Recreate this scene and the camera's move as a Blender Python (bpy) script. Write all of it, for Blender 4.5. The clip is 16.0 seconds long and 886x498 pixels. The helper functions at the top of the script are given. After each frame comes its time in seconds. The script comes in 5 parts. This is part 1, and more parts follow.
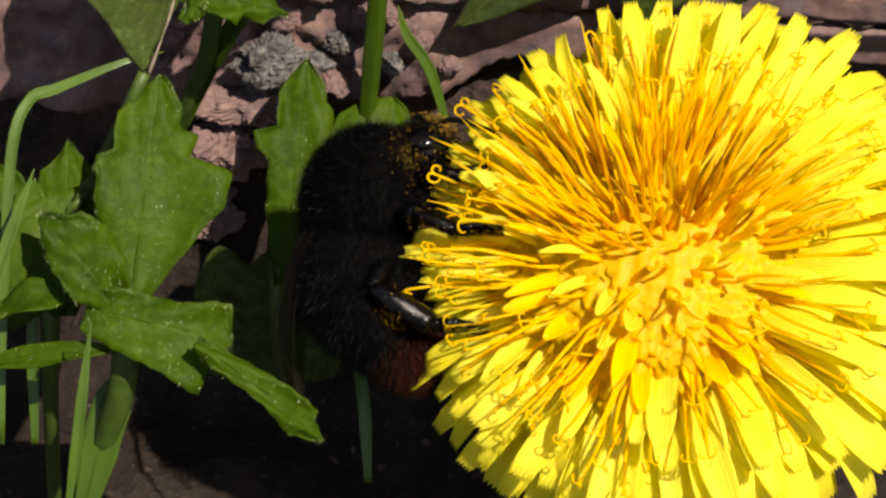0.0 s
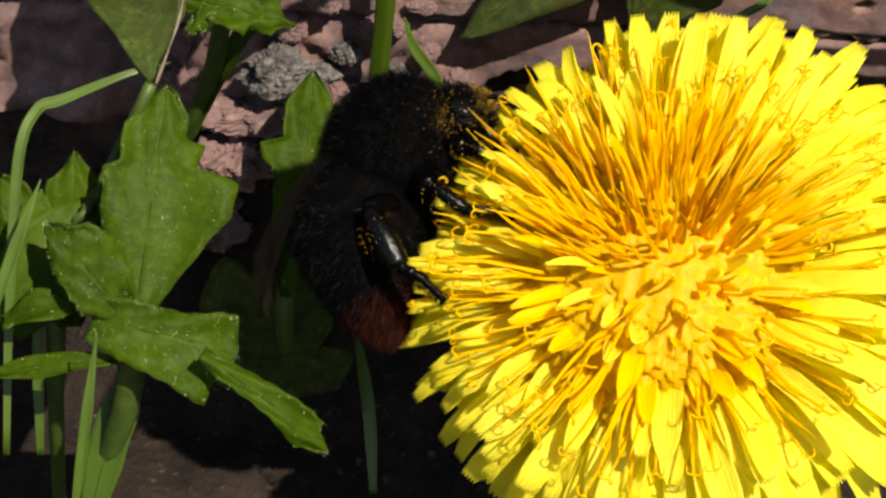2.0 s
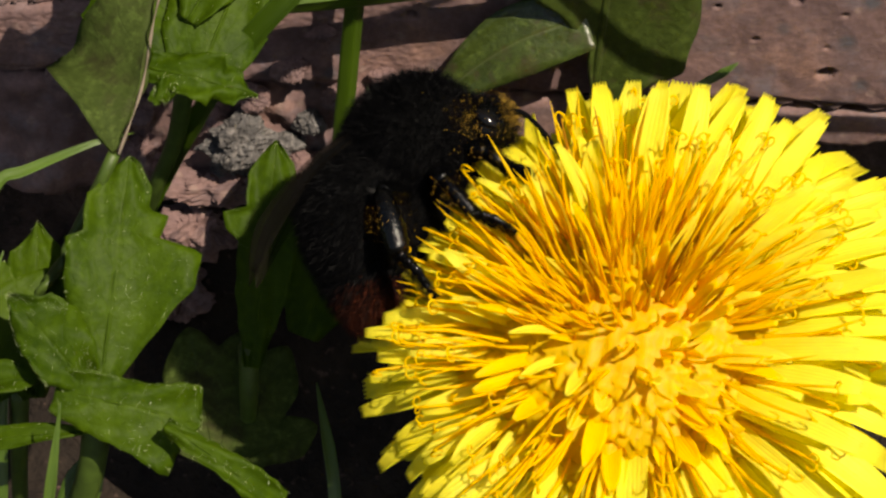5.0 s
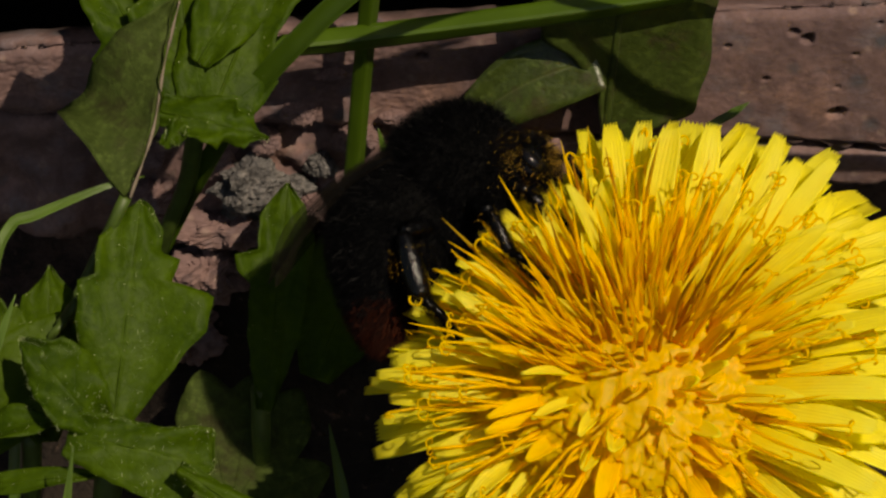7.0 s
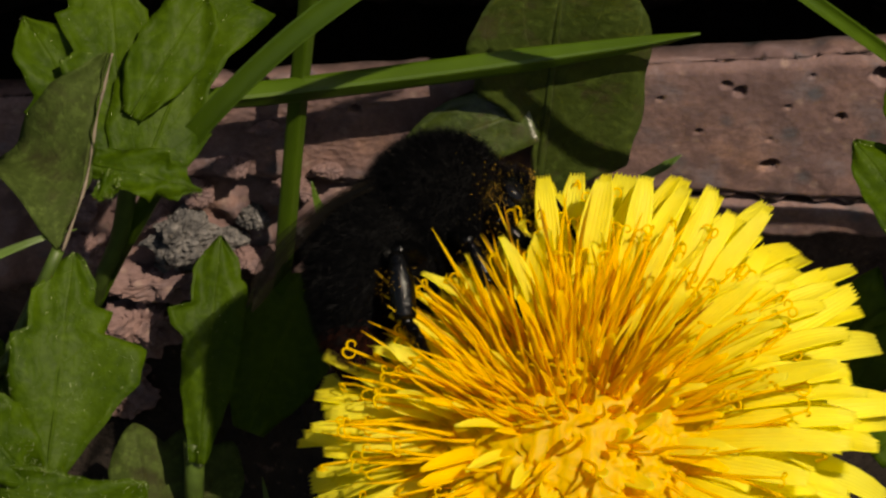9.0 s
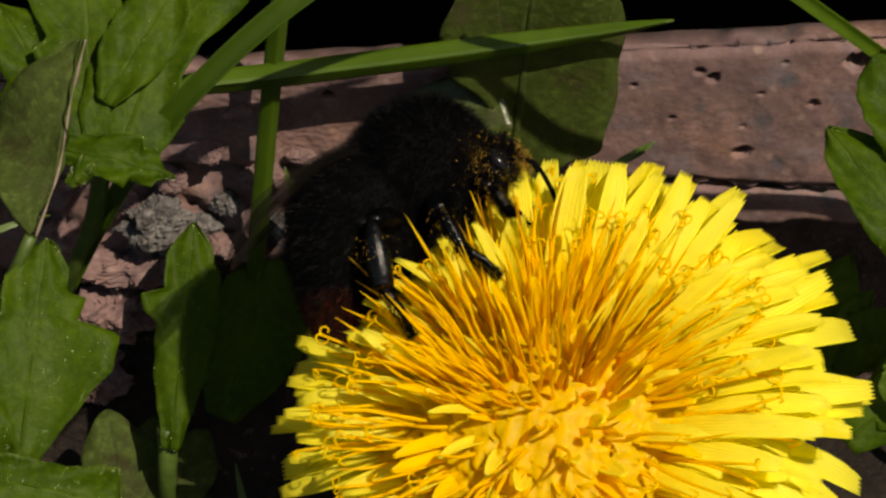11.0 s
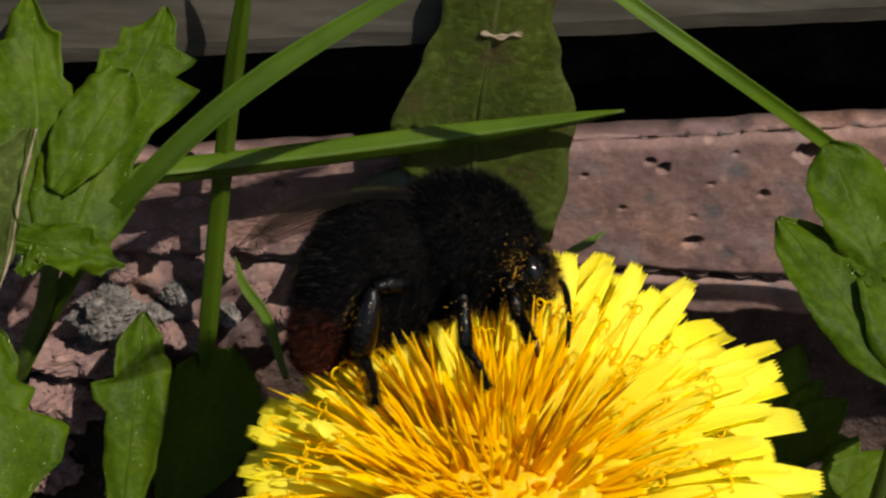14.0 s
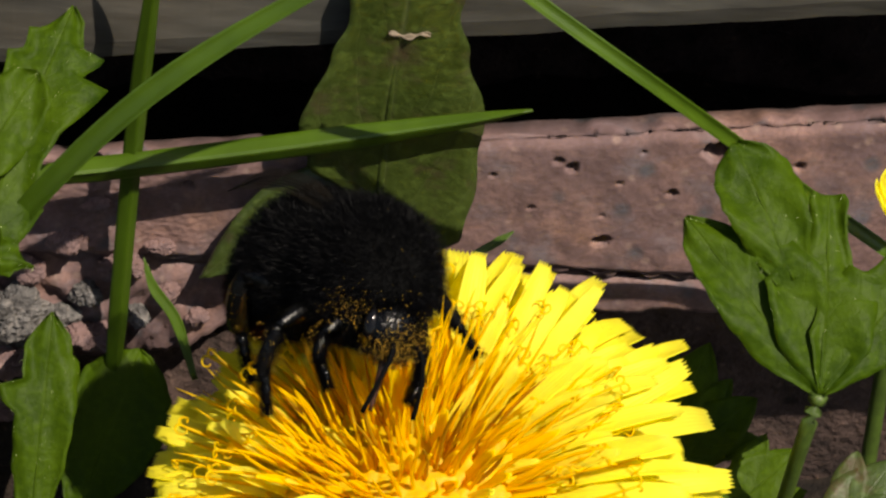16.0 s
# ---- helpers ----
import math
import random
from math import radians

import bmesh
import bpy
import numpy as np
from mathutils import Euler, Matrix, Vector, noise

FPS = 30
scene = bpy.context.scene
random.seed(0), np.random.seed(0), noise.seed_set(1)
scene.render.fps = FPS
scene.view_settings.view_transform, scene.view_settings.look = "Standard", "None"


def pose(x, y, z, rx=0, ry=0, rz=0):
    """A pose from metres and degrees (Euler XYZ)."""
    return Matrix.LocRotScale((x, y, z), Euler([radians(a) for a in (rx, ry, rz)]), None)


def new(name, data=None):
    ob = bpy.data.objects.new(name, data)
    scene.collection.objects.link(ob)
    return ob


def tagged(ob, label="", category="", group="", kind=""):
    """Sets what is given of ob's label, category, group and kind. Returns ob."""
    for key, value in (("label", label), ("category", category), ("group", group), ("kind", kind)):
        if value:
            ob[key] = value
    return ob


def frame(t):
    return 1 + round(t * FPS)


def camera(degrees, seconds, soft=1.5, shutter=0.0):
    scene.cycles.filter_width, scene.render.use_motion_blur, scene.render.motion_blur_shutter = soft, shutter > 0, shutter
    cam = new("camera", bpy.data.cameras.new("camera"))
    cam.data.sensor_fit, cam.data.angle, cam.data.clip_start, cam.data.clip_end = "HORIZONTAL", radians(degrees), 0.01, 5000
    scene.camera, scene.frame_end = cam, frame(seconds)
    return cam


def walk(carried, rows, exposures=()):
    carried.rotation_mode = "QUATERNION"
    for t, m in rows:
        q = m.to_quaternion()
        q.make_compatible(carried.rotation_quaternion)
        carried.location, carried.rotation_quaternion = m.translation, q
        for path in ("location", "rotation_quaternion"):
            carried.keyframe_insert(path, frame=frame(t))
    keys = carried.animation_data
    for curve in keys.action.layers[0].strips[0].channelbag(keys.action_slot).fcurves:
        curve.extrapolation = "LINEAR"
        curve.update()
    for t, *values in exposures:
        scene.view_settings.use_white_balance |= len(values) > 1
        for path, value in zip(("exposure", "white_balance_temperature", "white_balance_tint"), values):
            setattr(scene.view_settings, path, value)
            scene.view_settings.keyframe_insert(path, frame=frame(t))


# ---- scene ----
EYE_X, EYE_Y, EYE_Z = -0.0139, -0.1945, 0.1921
cam = camera(14.0, 16.0, soft=2.5)
walk(cam, [
    (0.0, pose(EYE_X, EYE_Y, EYE_Z, 47.069, -0.141, 0.820)),
    (0.5, pose(EYE_X, EYE_Y, EYE_Z, 47.179, -0.205, 0.769)),
    (1.0, pose(EYE_X, EYE_Y, EYE_Z, 47.184, -0.108, 0.793)),
    (1.5, pose(EYE_X, EYE_Y, EYE_Z, 47.200, -0.220, 0.918)),
    (2.0, pose(EYE_X, EYE_Y, EYE_Z, 47.256, -0.225, 1.029)),
    (2.5, pose(EYE_X, EYE_Y, EYE_Z, 47.898, -0.340, 0.743)),
    (3.0, pose(EYE_X, EYE_Y, EYE_Z, 48.267, -0.618, 0.310)),
    (3.5, pose(EYE_X, EYE_Y, EYE_Z, 47.975, -0.429, 0.370)),
    (4.0, pose(EYE_X, EYE_Y, EYE_Z, 48.085, -0.397, 0.394)),
    (4.5, pose(EYE_X, EYE_Y, EYE_Z, 48.203, -0.420, 0.359)),
    (4.7, pose(EYE_X, EYE_Y, EYE_Z, 48.366, -0.426, 0.392)),
    (6.8, pose(EYE_X, EYE_Y, EYE_Z, 48.128, 0.079, 0.207)),
    (7.0, pose(EYE_X, EYE_Y, EYE_Z, 49.011, 0.009, 0.293)),
    (7.5, pose(EYE_X, EYE_Y, EYE_Z, 49.643, -0.326, -0.100)),
    (8.0, pose(EYE_X, EYE_Y, EYE_Z, 50.001, -0.374, -0.566)),
    (8.5, pose(EYE_X, EYE_Y, EYE_Z, 49.914, -0.463, -0.568)),
    (9.0, pose(EYE_X, EYE_Y, EYE_Z, 49.850, -0.643, -0.544)),
    (9.2, pose(EYE_X, EYE_Y, EYE_Z, 49.882, -0.737, -0.641)),
    (11.3, pose(EYE_X, EYE_Y, EYE_Z, 49.622, -0.967, -0.899)),
    (11.5, pose(EYE_X, EYE_Y, EYE_Z, 49.713, -0.957, -1.044)),
    (12.0, pose(EYE_X, EYE_Y, EYE_Z, 50.043, -1.096, -1.295)),
    (12.5, pose(EYE_X, EYE_Y, EYE_Z, 50.159, -1.156, -1.286)),
    (13.0, pose(EYE_X, EYE_Y, EYE_Z, 50.572, -1.327, -1.253)),
    (13.5, pose(EYE_X, EYE_Y, EYE_Z, 50.796, -1.479, -1.195)),
    (14.0, pose(EYE_X, EYE_Y, EYE_Z, 51.073, -1.510, -1.394)),
    (14.5, pose(EYE_X, EYE_Y, EYE_Z, 51.196, -1.599, -1.694)),
    (15.0, pose(EYE_X, EYE_Y, EYE_Z, 51.181, -1.691, -1.587)),
    (15.5, pose(EYE_X, EYE_Y, EYE_Z, 51.192, -2.038, -1.937)),
    (16.0, pose(EYE_X, EYE_Y, EYE_Z, 51.111, -2.314, -2.604)),
], exposures=[
    (0.0, 1.02, 7500, 10),
    (2.0, 1.02, 7500, 10),
    (4.7, 0.88, 7700, 10),
    (7.0, 0.08, 8500, 10),
    (7.8, 0.30, 8500, 10),
    (8.5, 0.38, 8400, 10),
    (9.2, 0.38, 8400, 10),
    (11.5, 0.48, 8000, 10),
    (12.5, 0.24, 8400, 10),
    (13.0, 0.36, 8200, 10),
    (13.5, 0.58, 7700, 10),
    (14.5, 0.86, 7400, 10),
    (16.0, 0.88, 7400, 10),
])

# ---- light ----
SUN_TO = Vector((0.35, -0.44, 0.82)).normalized()
world = bpy.data.worlds.new("sky")
scene.world = world
world.use_nodes = True
wn = world.node_tree.nodes
sky = wn.new("ShaderNodeTexSky")
sky.sky_type = "NISHITA"
sky.sun_disc = False
sky.sun_elevation = math.asin(SUN_TO.z)
sky.sun_rotation = math.atan2(SUN_TO.x, SUN_TO.y)
world.node_tree.links.new(sky.outputs["Color"], wn["Background"].inputs["Color"])
wn["Background"].inputs["Strength"].default_value = 0.068
sun = new("sun", bpy.data.lights.new("sun", "SUN"))
sun.data.energy = 4.3
sun.data.angle = radians(0.55)
sun.data.color = (1.0, 0.95, 0.87)
sun.matrix_world = Matrix.Translation((0, 0, 2)) @ SUN_TO.to_track_quat("Z", "Y").to_matrix().to_4x4()

MM = 0.001


# ---- materials ----
class Mat:
    """A node material built step by step."""

    def __init__(self, name, rough=0.6, spec=0.5):
        self.m = bpy.data.materials.new(name)
        self.m.use_nodes = True
        self.t = self.m.node_tree
        self.b = self.t.nodes["Principled BSDF"]
        self.out = self.t.nodes["Material Output"]
        self.b.inputs["Roughness"].default_value = rough
        self.b.inputs["Specular IOR Level"].default_value = spec
        self.coord = self.t.nodes.new("ShaderNodeTexCoord")

    def node(self, kind, **values):
        n = self.t.nodes.new(kind)
        for k, v in values.items():
            n.inputs[k.replace("_", " ")].default_value = v
        return n

    def link(self, a, b):
        self.t.links.new(a, b)

    def noise(self, scale, detail=4.0, space="Object", rough=0.55):
        n = self.node("ShaderNodeTexNoise", Scale=scale, Detail=detail, Roughness=rough)
        self.link(self.coord.outputs[space], n.inputs["Vector"])
        return n.outputs["Fac"]

    def ramp(self, fac, *stops):
        n = self.t.nodes.new("ShaderNodeValToRGB")
        e = n.color_ramp.elements
        while len(e) < len(stops):
            e.new(0.5)
        for el, (p, c) in zip(e, stops):
            el.position = p
            el.color = (*c, 1) if len(c) == 3 else c
        self.link(fac, n.inputs["Fac"])
        return n.outputs["Color"]

    def mix(self, fac, a, b, mode="MIX"):
        n = self.t.nodes.new("ShaderNodeMix")
        n.data_type, n.blend_type = "RGBA", mode
        for sock, val in ((n.inputs[0], fac), (n.inputs[6], a), (n.inputs[7], b)):
            if isinstance(val, (int, float)):
                sock.default_value = val
            elif isinstance(val, tuple):
                sock.default_value = (*val, 1)
            else:
                self.link(val, sock)
        return n.outputs[2]

    def math(self, op, a, b=0.0, c=0.0):
        n = self.t.nodes.new("ShaderNodeMath")
        n.operation = op
        for sock, val in zip(n.inputs, (a, b, c)):
            if isinstance(val, (int, float)):
                sock.default_value = val
            else:
                self.link(val, sock)
        return n.outputs[0]

    def uv(self):
        n = self.t.nodes.new("ShaderNodeSeparateXYZ")
        self.link(self.coord.outputs["UV"], n.inputs[0])
        return n.outputs[0], n.outputs[1]

    def random(self):
        return self.t.nodes.new("ShaderNodeObjectInfo").outputs["Random"]

    def colour(self, c):
        if isinstance(c, tuple):
            self.b.inputs["Base Color"].default_value = (*c, 1)
        else:
            self.link(c, self.b.inputs["Base Color"])

    def bump(self, height, strength=0.4, dist=0.0003):
        n = self.node("ShaderNodeBump", Strength=strength, Distance=dist)
        self.link(height, n.inputs["Height"])
        self.link(n.outputs["Normal"], self.b.inputs["Normal"])
        return n.outputs["Normal"]

    def translucent(self, colour, amount, normal=None):
        tr = self.t.nodes.new("ShaderNodeBsdfTranslucent")
        if isinstance(colour, tuple):
            tr.inputs["Color"].default_value = (*colour, 1)
        else:
            self.link(colour, tr.inputs["Color"])
        if normal is not None:
            self.link(normal, tr.inputs["Normal"])
        mx = self.node("ShaderNodeMixShader", Fac=amount)
        self.link(self.b.outputs[0], mx.inputs[1])
        self.link(tr.outputs[0], mx.inputs[2])
        self.link(mx.outputs[0], self.out.inputs["Surface"])


def make_petal(name, base, tip, through_base, through_tip):
    m = Mat(name, 0.5, 0.3)
    along, across = m.uv()
    n = m.noise(900, 3)
    rnd = m.random()
    col = m.mix(m.ramp(along, (0.05, (0, 0, 0)), (0.75, (1, 1, 1))), base, tip)
    col = m.mix(m.math("MULTIPLY", rnd, 0.5), col, (0.95, 0.80, 0.03))
    col = m.mix(m.ramp(n, (0.45, (0, 0, 0)), (0.8, (0.35, 0.35, 0.35))), col, (0.72, 0.50, 0.01))
    m.colour(col)
    groove = m.math("SINE", m.math("MULTIPLY", across, 44.0))
    nrm = m.bump(m.math("ADD", m.math("MULTIPLY", groove, 0.35), n), 0.3, 0.00010)
    m.translucent(m.mix(m.ramp(along, (0.0, (0, 0, 0)), (0.8, (1, 1, 1))), through_base, through_tip), 0.70, nrm)
    return m.m


def make_leaf(name, dark, light, vein, stain=None, rough=0.42, see=0.3, gloss=0.45):
    m = Mat(name, rough, gloss)
    along, across = m.uv()
    big, fine = m.noise(140, 4), m.noise(1400, 5)
    col = m.mix(m.ramp(big, (0.3, (0, 0, 0)), (0.7, (1, 1, 1))), dark, light)
    col = m.mix(m.ramp(fine, (0.42, (0, 0, 0)), (0.75, (0.5, 0.5, 0.5))), col, tuple(c * 1.5 for c in light))
    rib = m.math("ABSOLUTE", m.math("SUBTRACT", across, 0.5))
    side = m.math("ABSOLUTE", m.math("SINE", m.math("MULTIPLY", m.math("SUBTRACT", along, m.math("MULTIPLY", rib, 0.7)), 19.0)))
    vein_fac = m.math("MAXIMUM", m.ramp(rib, (0.0, (1, 1, 1)), (0.035, (0, 0, 0))), m.ramp(side, (0.0, (0.35, 0.35, 0.35)), (0.10, (0, 0, 0))))
    col = m.mix(m.math("MULTIPLY", vein_fac, 0.20), col, vein)
    if stain:
        spot = m.noise(260, 6, rough=0.7)
        col = m.mix(m.ramp(m.noise(1100, 5, rough=0.75), (0.52, (0, 0, 0)), (0.66, (0.75, 0.75, 0.75))), col, tuple(c * 1.8 for c in light))
        col = m.mix(m.ramp(spot, (0.53, (0, 0, 0)), (0.68, (0.8, 0.8, 0.8))), col, stain)
    m.colour(col)
    rumple = m.noise(700, 3)
    h = m.math("ADD", m.math("ADD", m.math("MULTIPLY", fine, 0.6), rumple), m.math("MULTIPLY", vein_fac, -0.5))
    nrm = m.bump(h, 0.38, 0.0003)
    m.translucent(m.mix(0.5, col, tuple(min(1, c * 2.2) for c in light)), see, nrm)
    return m.m


def make_grass(name, dark, light):
    m = Mat(name, 0.38, 0.5)
    along, across = m.uv()
    lines = m.math("SINE", m.math("MULTIPLY", across, 84.0))
    col = m.mix(m.math("MULTIPLY_ADD", lines, 0.2, 0.5), dark, light)
    col = m.mix(m.ramp(m.noise(220, 4), (0.4, (0, 0, 0)), (0.75, (0.6, 0.6, 0.6))), col, tuple(c * 1.5 for c in light))
    m.colour(col)
    nrm = m.bump(m.math("ADD", lines, m.noise(1500, 3)), 0.18, 0.00006)
    m.translucent(tuple(min(1, c * 2) for c in light), 0.28, nrm)
    return m.m


def make_brick():
    m = Mat("fired_brick", 0.85, 0.3)
    big, mid, fine = m.noise(75, 5), m.noise(330, 6, rough=0.65), m.noise(2200, 4)
    col = m.mix(m.ramp(big, (0.36, (0, 0, 0)), (0.62, (1, 1, 1))), (0.110, 0.071, 0.076), (0.200, 0.118, 0.106))
    col = m.mix(m.ramp(m.noise(190, 5, rough=0.6), (0.50, (0, 0, 0)), (0.66, (0.8, 0.8, 0.8))), col, (0.115, 0.100, 0.118))
    col = m.mix(m.ramp(m.noise(150, 3, rough=0.5), (0.58, (0, 0, 0)), (0.70, (0.75, 0.75, 0.75))), col, (0.190, 0.105, 0.080))
    col = m.mix(m.ramp(mid, (0.44, (0, 0, 0)), (0.60, (0.75, 0.75, 0.75))), col, (0.090, 0.056, 0.058))
    v = m.node("ShaderNodeTexVoronoi", Scale=240.0)
    m.link(m.coord.outputs["Object"], v.inputs["Vector"])
    col = m.mix(m.ramp(v.outputs["Distance"], (0.12, (0.9, 0.9, 0.9)), (0.25, (0, 0, 0))), col, (0.060, 0.060, 0.072))
    w = m.node("ShaderNodeTexVoronoi", Scale=480.0)
    m.link(m.coord.outputs["Object"], w.inputs["Vector"])
    col = m.mix(m.ramp(w.outputs["Distance"], (0.10, (0.8, 0.8, 0.8)), (0.24, (0, 0, 0))), col, (0.20, 0.137, 0.122))
    col = m.mix(m.ramp(fine, (0.35, (0.4, 0.4, 0.4)), (0.6, (0, 0, 0))), col, (0.08, 0.045, 0.038))
    m.colour(col)
    h = m.math("ADD", m.math("MULTIPLY", mid, 1.6), m.math("MULTIPLY", fine, 0.8))
    h = m.math("ADD", h, m.ramp(v.outputs["Distance"], (0.02, (0, 0, 0)), (0.22, (0.5, 0.5, 0.5))))
    m.bump(h, 0.28, 0.0003)
    return m.m


def make_stone():
    m = Mat("grey_stone", 0.8, 0.35)
    n, k = m.noise(420, 6, rough=0.7), m.noise(1800, 4)
    col = m.mix(m.ramp(n, (0.35, (0, 0, 0)), (0.62, (1, 1, 1))), (0.020, 0.019, 0.020), (0.115, 0.108, 0.108))
    m.colour(m.mix(m.ramp(k, (0.5, (0, 0, 0)), (0.7, (0.6, 0.6, 0.6))), col, (0.19, 0.17, 0.16)))
    m.bump(m.math("ADD", n, k), 0.8, 0.0006)
    return m.m


# The default colours are very dark: leaf shade over the soil is in them.
def make_soil(name="shade_dark_soil", dark=(0.006, 0.0045, 0.004), light=(0.026, 0.018, 0.013)):
    m = Mat(name, 0.95, 0.2)
    n, k = m.noise(150, 8, rough=0.7), m.noise(900, 5)
    col = m.mix(m.ramp(n, (0.35, (0, 0, 0)), (0.7, (1, 1, 1))), dark, light)
    m.colour(m.mix(m.ramp(k, (0.62, (0, 0, 0)), (0.8, (0.5, 0.5, 0.5))), col, (0.20, 0.125, 0.10)))
    m.bump(m.math("ADD", n, k), 0.9, 0.001)
    return m.m


def make_board():
    m = Mat("weathered_board", 0.75, 0.3)
    mp = m.node("ShaderNodeMapping", Scale=(0.2, 1.0, 1.0))
    m.link(m.coord.outputs["Object"], mp.inputs["Vector"])
    n = m.node("ShaderNodeTexNoise", Scale=500.0, Detail=6.0)
    m.link(mp.outputs[0], n.inputs["Vector"])
    col = m.ramp(n.outputs["Fac"], (0.3, (0.021, 0.020, 0.017)), (0.55, (0.043, 0.041, 0.036)), (0.75, (0.070, 0.067, 0.060)))
    col = m.mix(m.ramp(m.noise(70, 4), (0.5, (0, 0, 0)), (0.75, (0.5, 0.5, 0.5))), col, (0.065, 0.053, 0.038))
    m.colour(col)
    m.bump(n.outputs["Fac"], 0.5, 0.0004)
    return m.m


def plain(name, col, rough=0.6, spec=0.5, vary=0.25, scale=900.0, bump=0.3, dist=0.0001):
    m = Mat(name, rough, spec)
    n = m.noise(scale, 4)
    m.colour(m.mix(m.ramp(n, (0.35, (0, 0, 0)), (0.7, (1, 1, 1))), tuple(c * (1 - vary) for c in col), tuple(min(1, c * (1 + vary)) for c in col)))
    m.bump(n, bump, dist)
    return m.m


def make_fur(name, col, tip, rough=0.9):
    m = Mat(name, rough, 0.06)
    g = m.t.nodes.new("ShaderNodeNewGeometry").outputs["Random Per Island"]
    m.colour(m.mix(m.math("POWER", g, 3.0), col, tip))
    return m.m


PETAL = make_petal("petal_yellow", (0.97, 0.80, 0.016), (0.91, 0.87, 0.115), (0.99, 0.85, 0.016), (0.96, 0.92, 0.11))
STYLE = make_petal("style_orange", (0.97, 0.76, 0.012), (0.95, 0.66, 0.012), (0.98, 0.80, 0.01), (0.97, 0.70, 0.012))
HEART = make_petal("inner_petal_orange", (0.98, 0.62, 0.008), (0.98, 0.74, 0.012), (0.99, 0.66, 0.008), (0.99, 0.78, 0.012))
STYLE_RIPE = make_petal("style_brown", (0.80, 0.48, 0.012), (0.55, 0.27, 0.012), (0.85, 0.50, 0.01), (0.55, 0.27, 0.01))
DISC = make_petal("floret_base_yellow", (0.98, 0.66, 0.010), (0.98, 0.66, 0.010), (0.98, 0.70, 0.01), (0.98, 0.70, 0.01))
BRACT = make_leaf("bract_green", (0.05, 0.11, 0.02), (0.10, 0.20, 0.04), (0.14, 0.24, 0.06))
LEAF = make_leaf("buttercup_leaf_green", (0.016, 0.038, 0.0012), (0.047, 0.085, 0.0032), (0.09, 0.14, 0.015), rough=0.52, see=0.36, gloss=0.09)
LEAF_DULL = make_leaf("old_leaf_green", (0.024, 0.044, 0.008), (0.044, 0.068, 0.016), (0.10, 0.13, 0.05), (0.07, 0.030, 0.022), 0.5, gloss=0.3)
# Dull dark green of the folded leaf; for the low leaf, shade as colour.
LEAF_DARK = make_leaf("dull_shaded_leaf_green", (0.020, 0.031, 0.006), (0.036, 0.052, 0.012), (0.06, 0.075, 0.03), (0.020, 0.017, 0.008), 0.7, 0.10, 0.05)
DANDELION = make_leaf("dandelion_leaf_green", (0.019, 0.030, 0.004), (0.037, 0.054, 0.011), (0.16, 0.17, 0.085), (0.045, 0.028, 0.020), 0.36, 0.15, 0.5)
GRASS = make_grass("grass_green", (0.031, 0.066, 0.0025), (0.048, 0.090, 0.005))
GRASS_PALE = make_grass("pale_grass_green", (0.042, 0.082, 0.007), (0.072, 0.124, 0.016))
STALK = plain("stalk_green", (0.038, 0.064, 0.010), 0.5, 0.3)
BRICK, STONE, SOIL, BOARD = make_brick(), make_stone(), make_soil(), make_board()
BLACK_FUR = make_fur("black_fur", (0.0006, 0.0006, 0.0008), (0.0026, 0.0026, 0.0036), 0.46)
RED_FUR = make_fur("red_fur", (0.005, 0.0012, 0.0009), (0.080, 0.018, 0.007), 0.7)
SHELL = plain("bee_shell_black", (0.0010, 0.0010, 0.0011), 0.24, 0.24, 0.5, 2600, 0.5, 0.0002)
SKIN = plain("bee_skin_black", (0.0012, 0.0012, 0.0013), 0.8, 0.06, 0.2, 1500, 0.5, 0.0003)
EYE = plain("bee_eye_black", (0.003, 0.0025, 0.0025), 0.10, 0.28, 0.1, 3000, 0.1)
POLLEN = plain("pollen_gold", (0.50, 0.30, 0.04), 0.7, 0.2)
HAIR = plain("pale_hair", (0.36, 0.43, 0.20), 0.4, 0.5)
RUBBLE = make_soil("brick_rubble", (0.016, 0.011, 0.010), (0.095, 0.060, 0.052))
DRY = plain("dry_shred", (0.15, 0.12, 0.09), 0.8, 0.2)


def make_wing():
    m = Mat("wing_membrane", 0.6, 0.06)
    m.colour((0.010, 0.008, 0.006))
    m.bump(m.noise(900, 3), 0.4, 0.0002)
    tr = m.t.nodes.new("ShaderNodeBsdfTransparent")
    mx = m.node("ShaderNodeMixShader", Fac=0.7)
    m.link(m.b.outputs[0], mx.inputs[1])
    m.link(tr.outputs[0], mx.inputs[2])
    m.link(mx.outputs[0], m.out.inputs["Surface"])
    return m.m


WING = make_wing()


# ---- mesh helpers (sizes in millimetres) ----
def mesh_of(name, verts, faces, material, uvs=None, smooth=True):
    me = bpy.data.meshes.new(name)
    me.from_pydata([(v[0] * MM, v[1] * MM, v[2] * MM) for v in verts], [], faces)
    if uvs is not None:
        layer = me.uv_layers.new(name="UVMap")
        idx = np.empty(len(me.loops), dtype=np.int32)
        me.loops.foreach_get("vertex_index", idx)
        layer.data.foreach_set("uv", np.asarray(uvs, dtype=np.float32)[idx].ravel())
    me.polygons.foreach_set("use_smooth", [smooth] * len(me.polygons))
    me.materials.append(material)
    me.update()
    return me


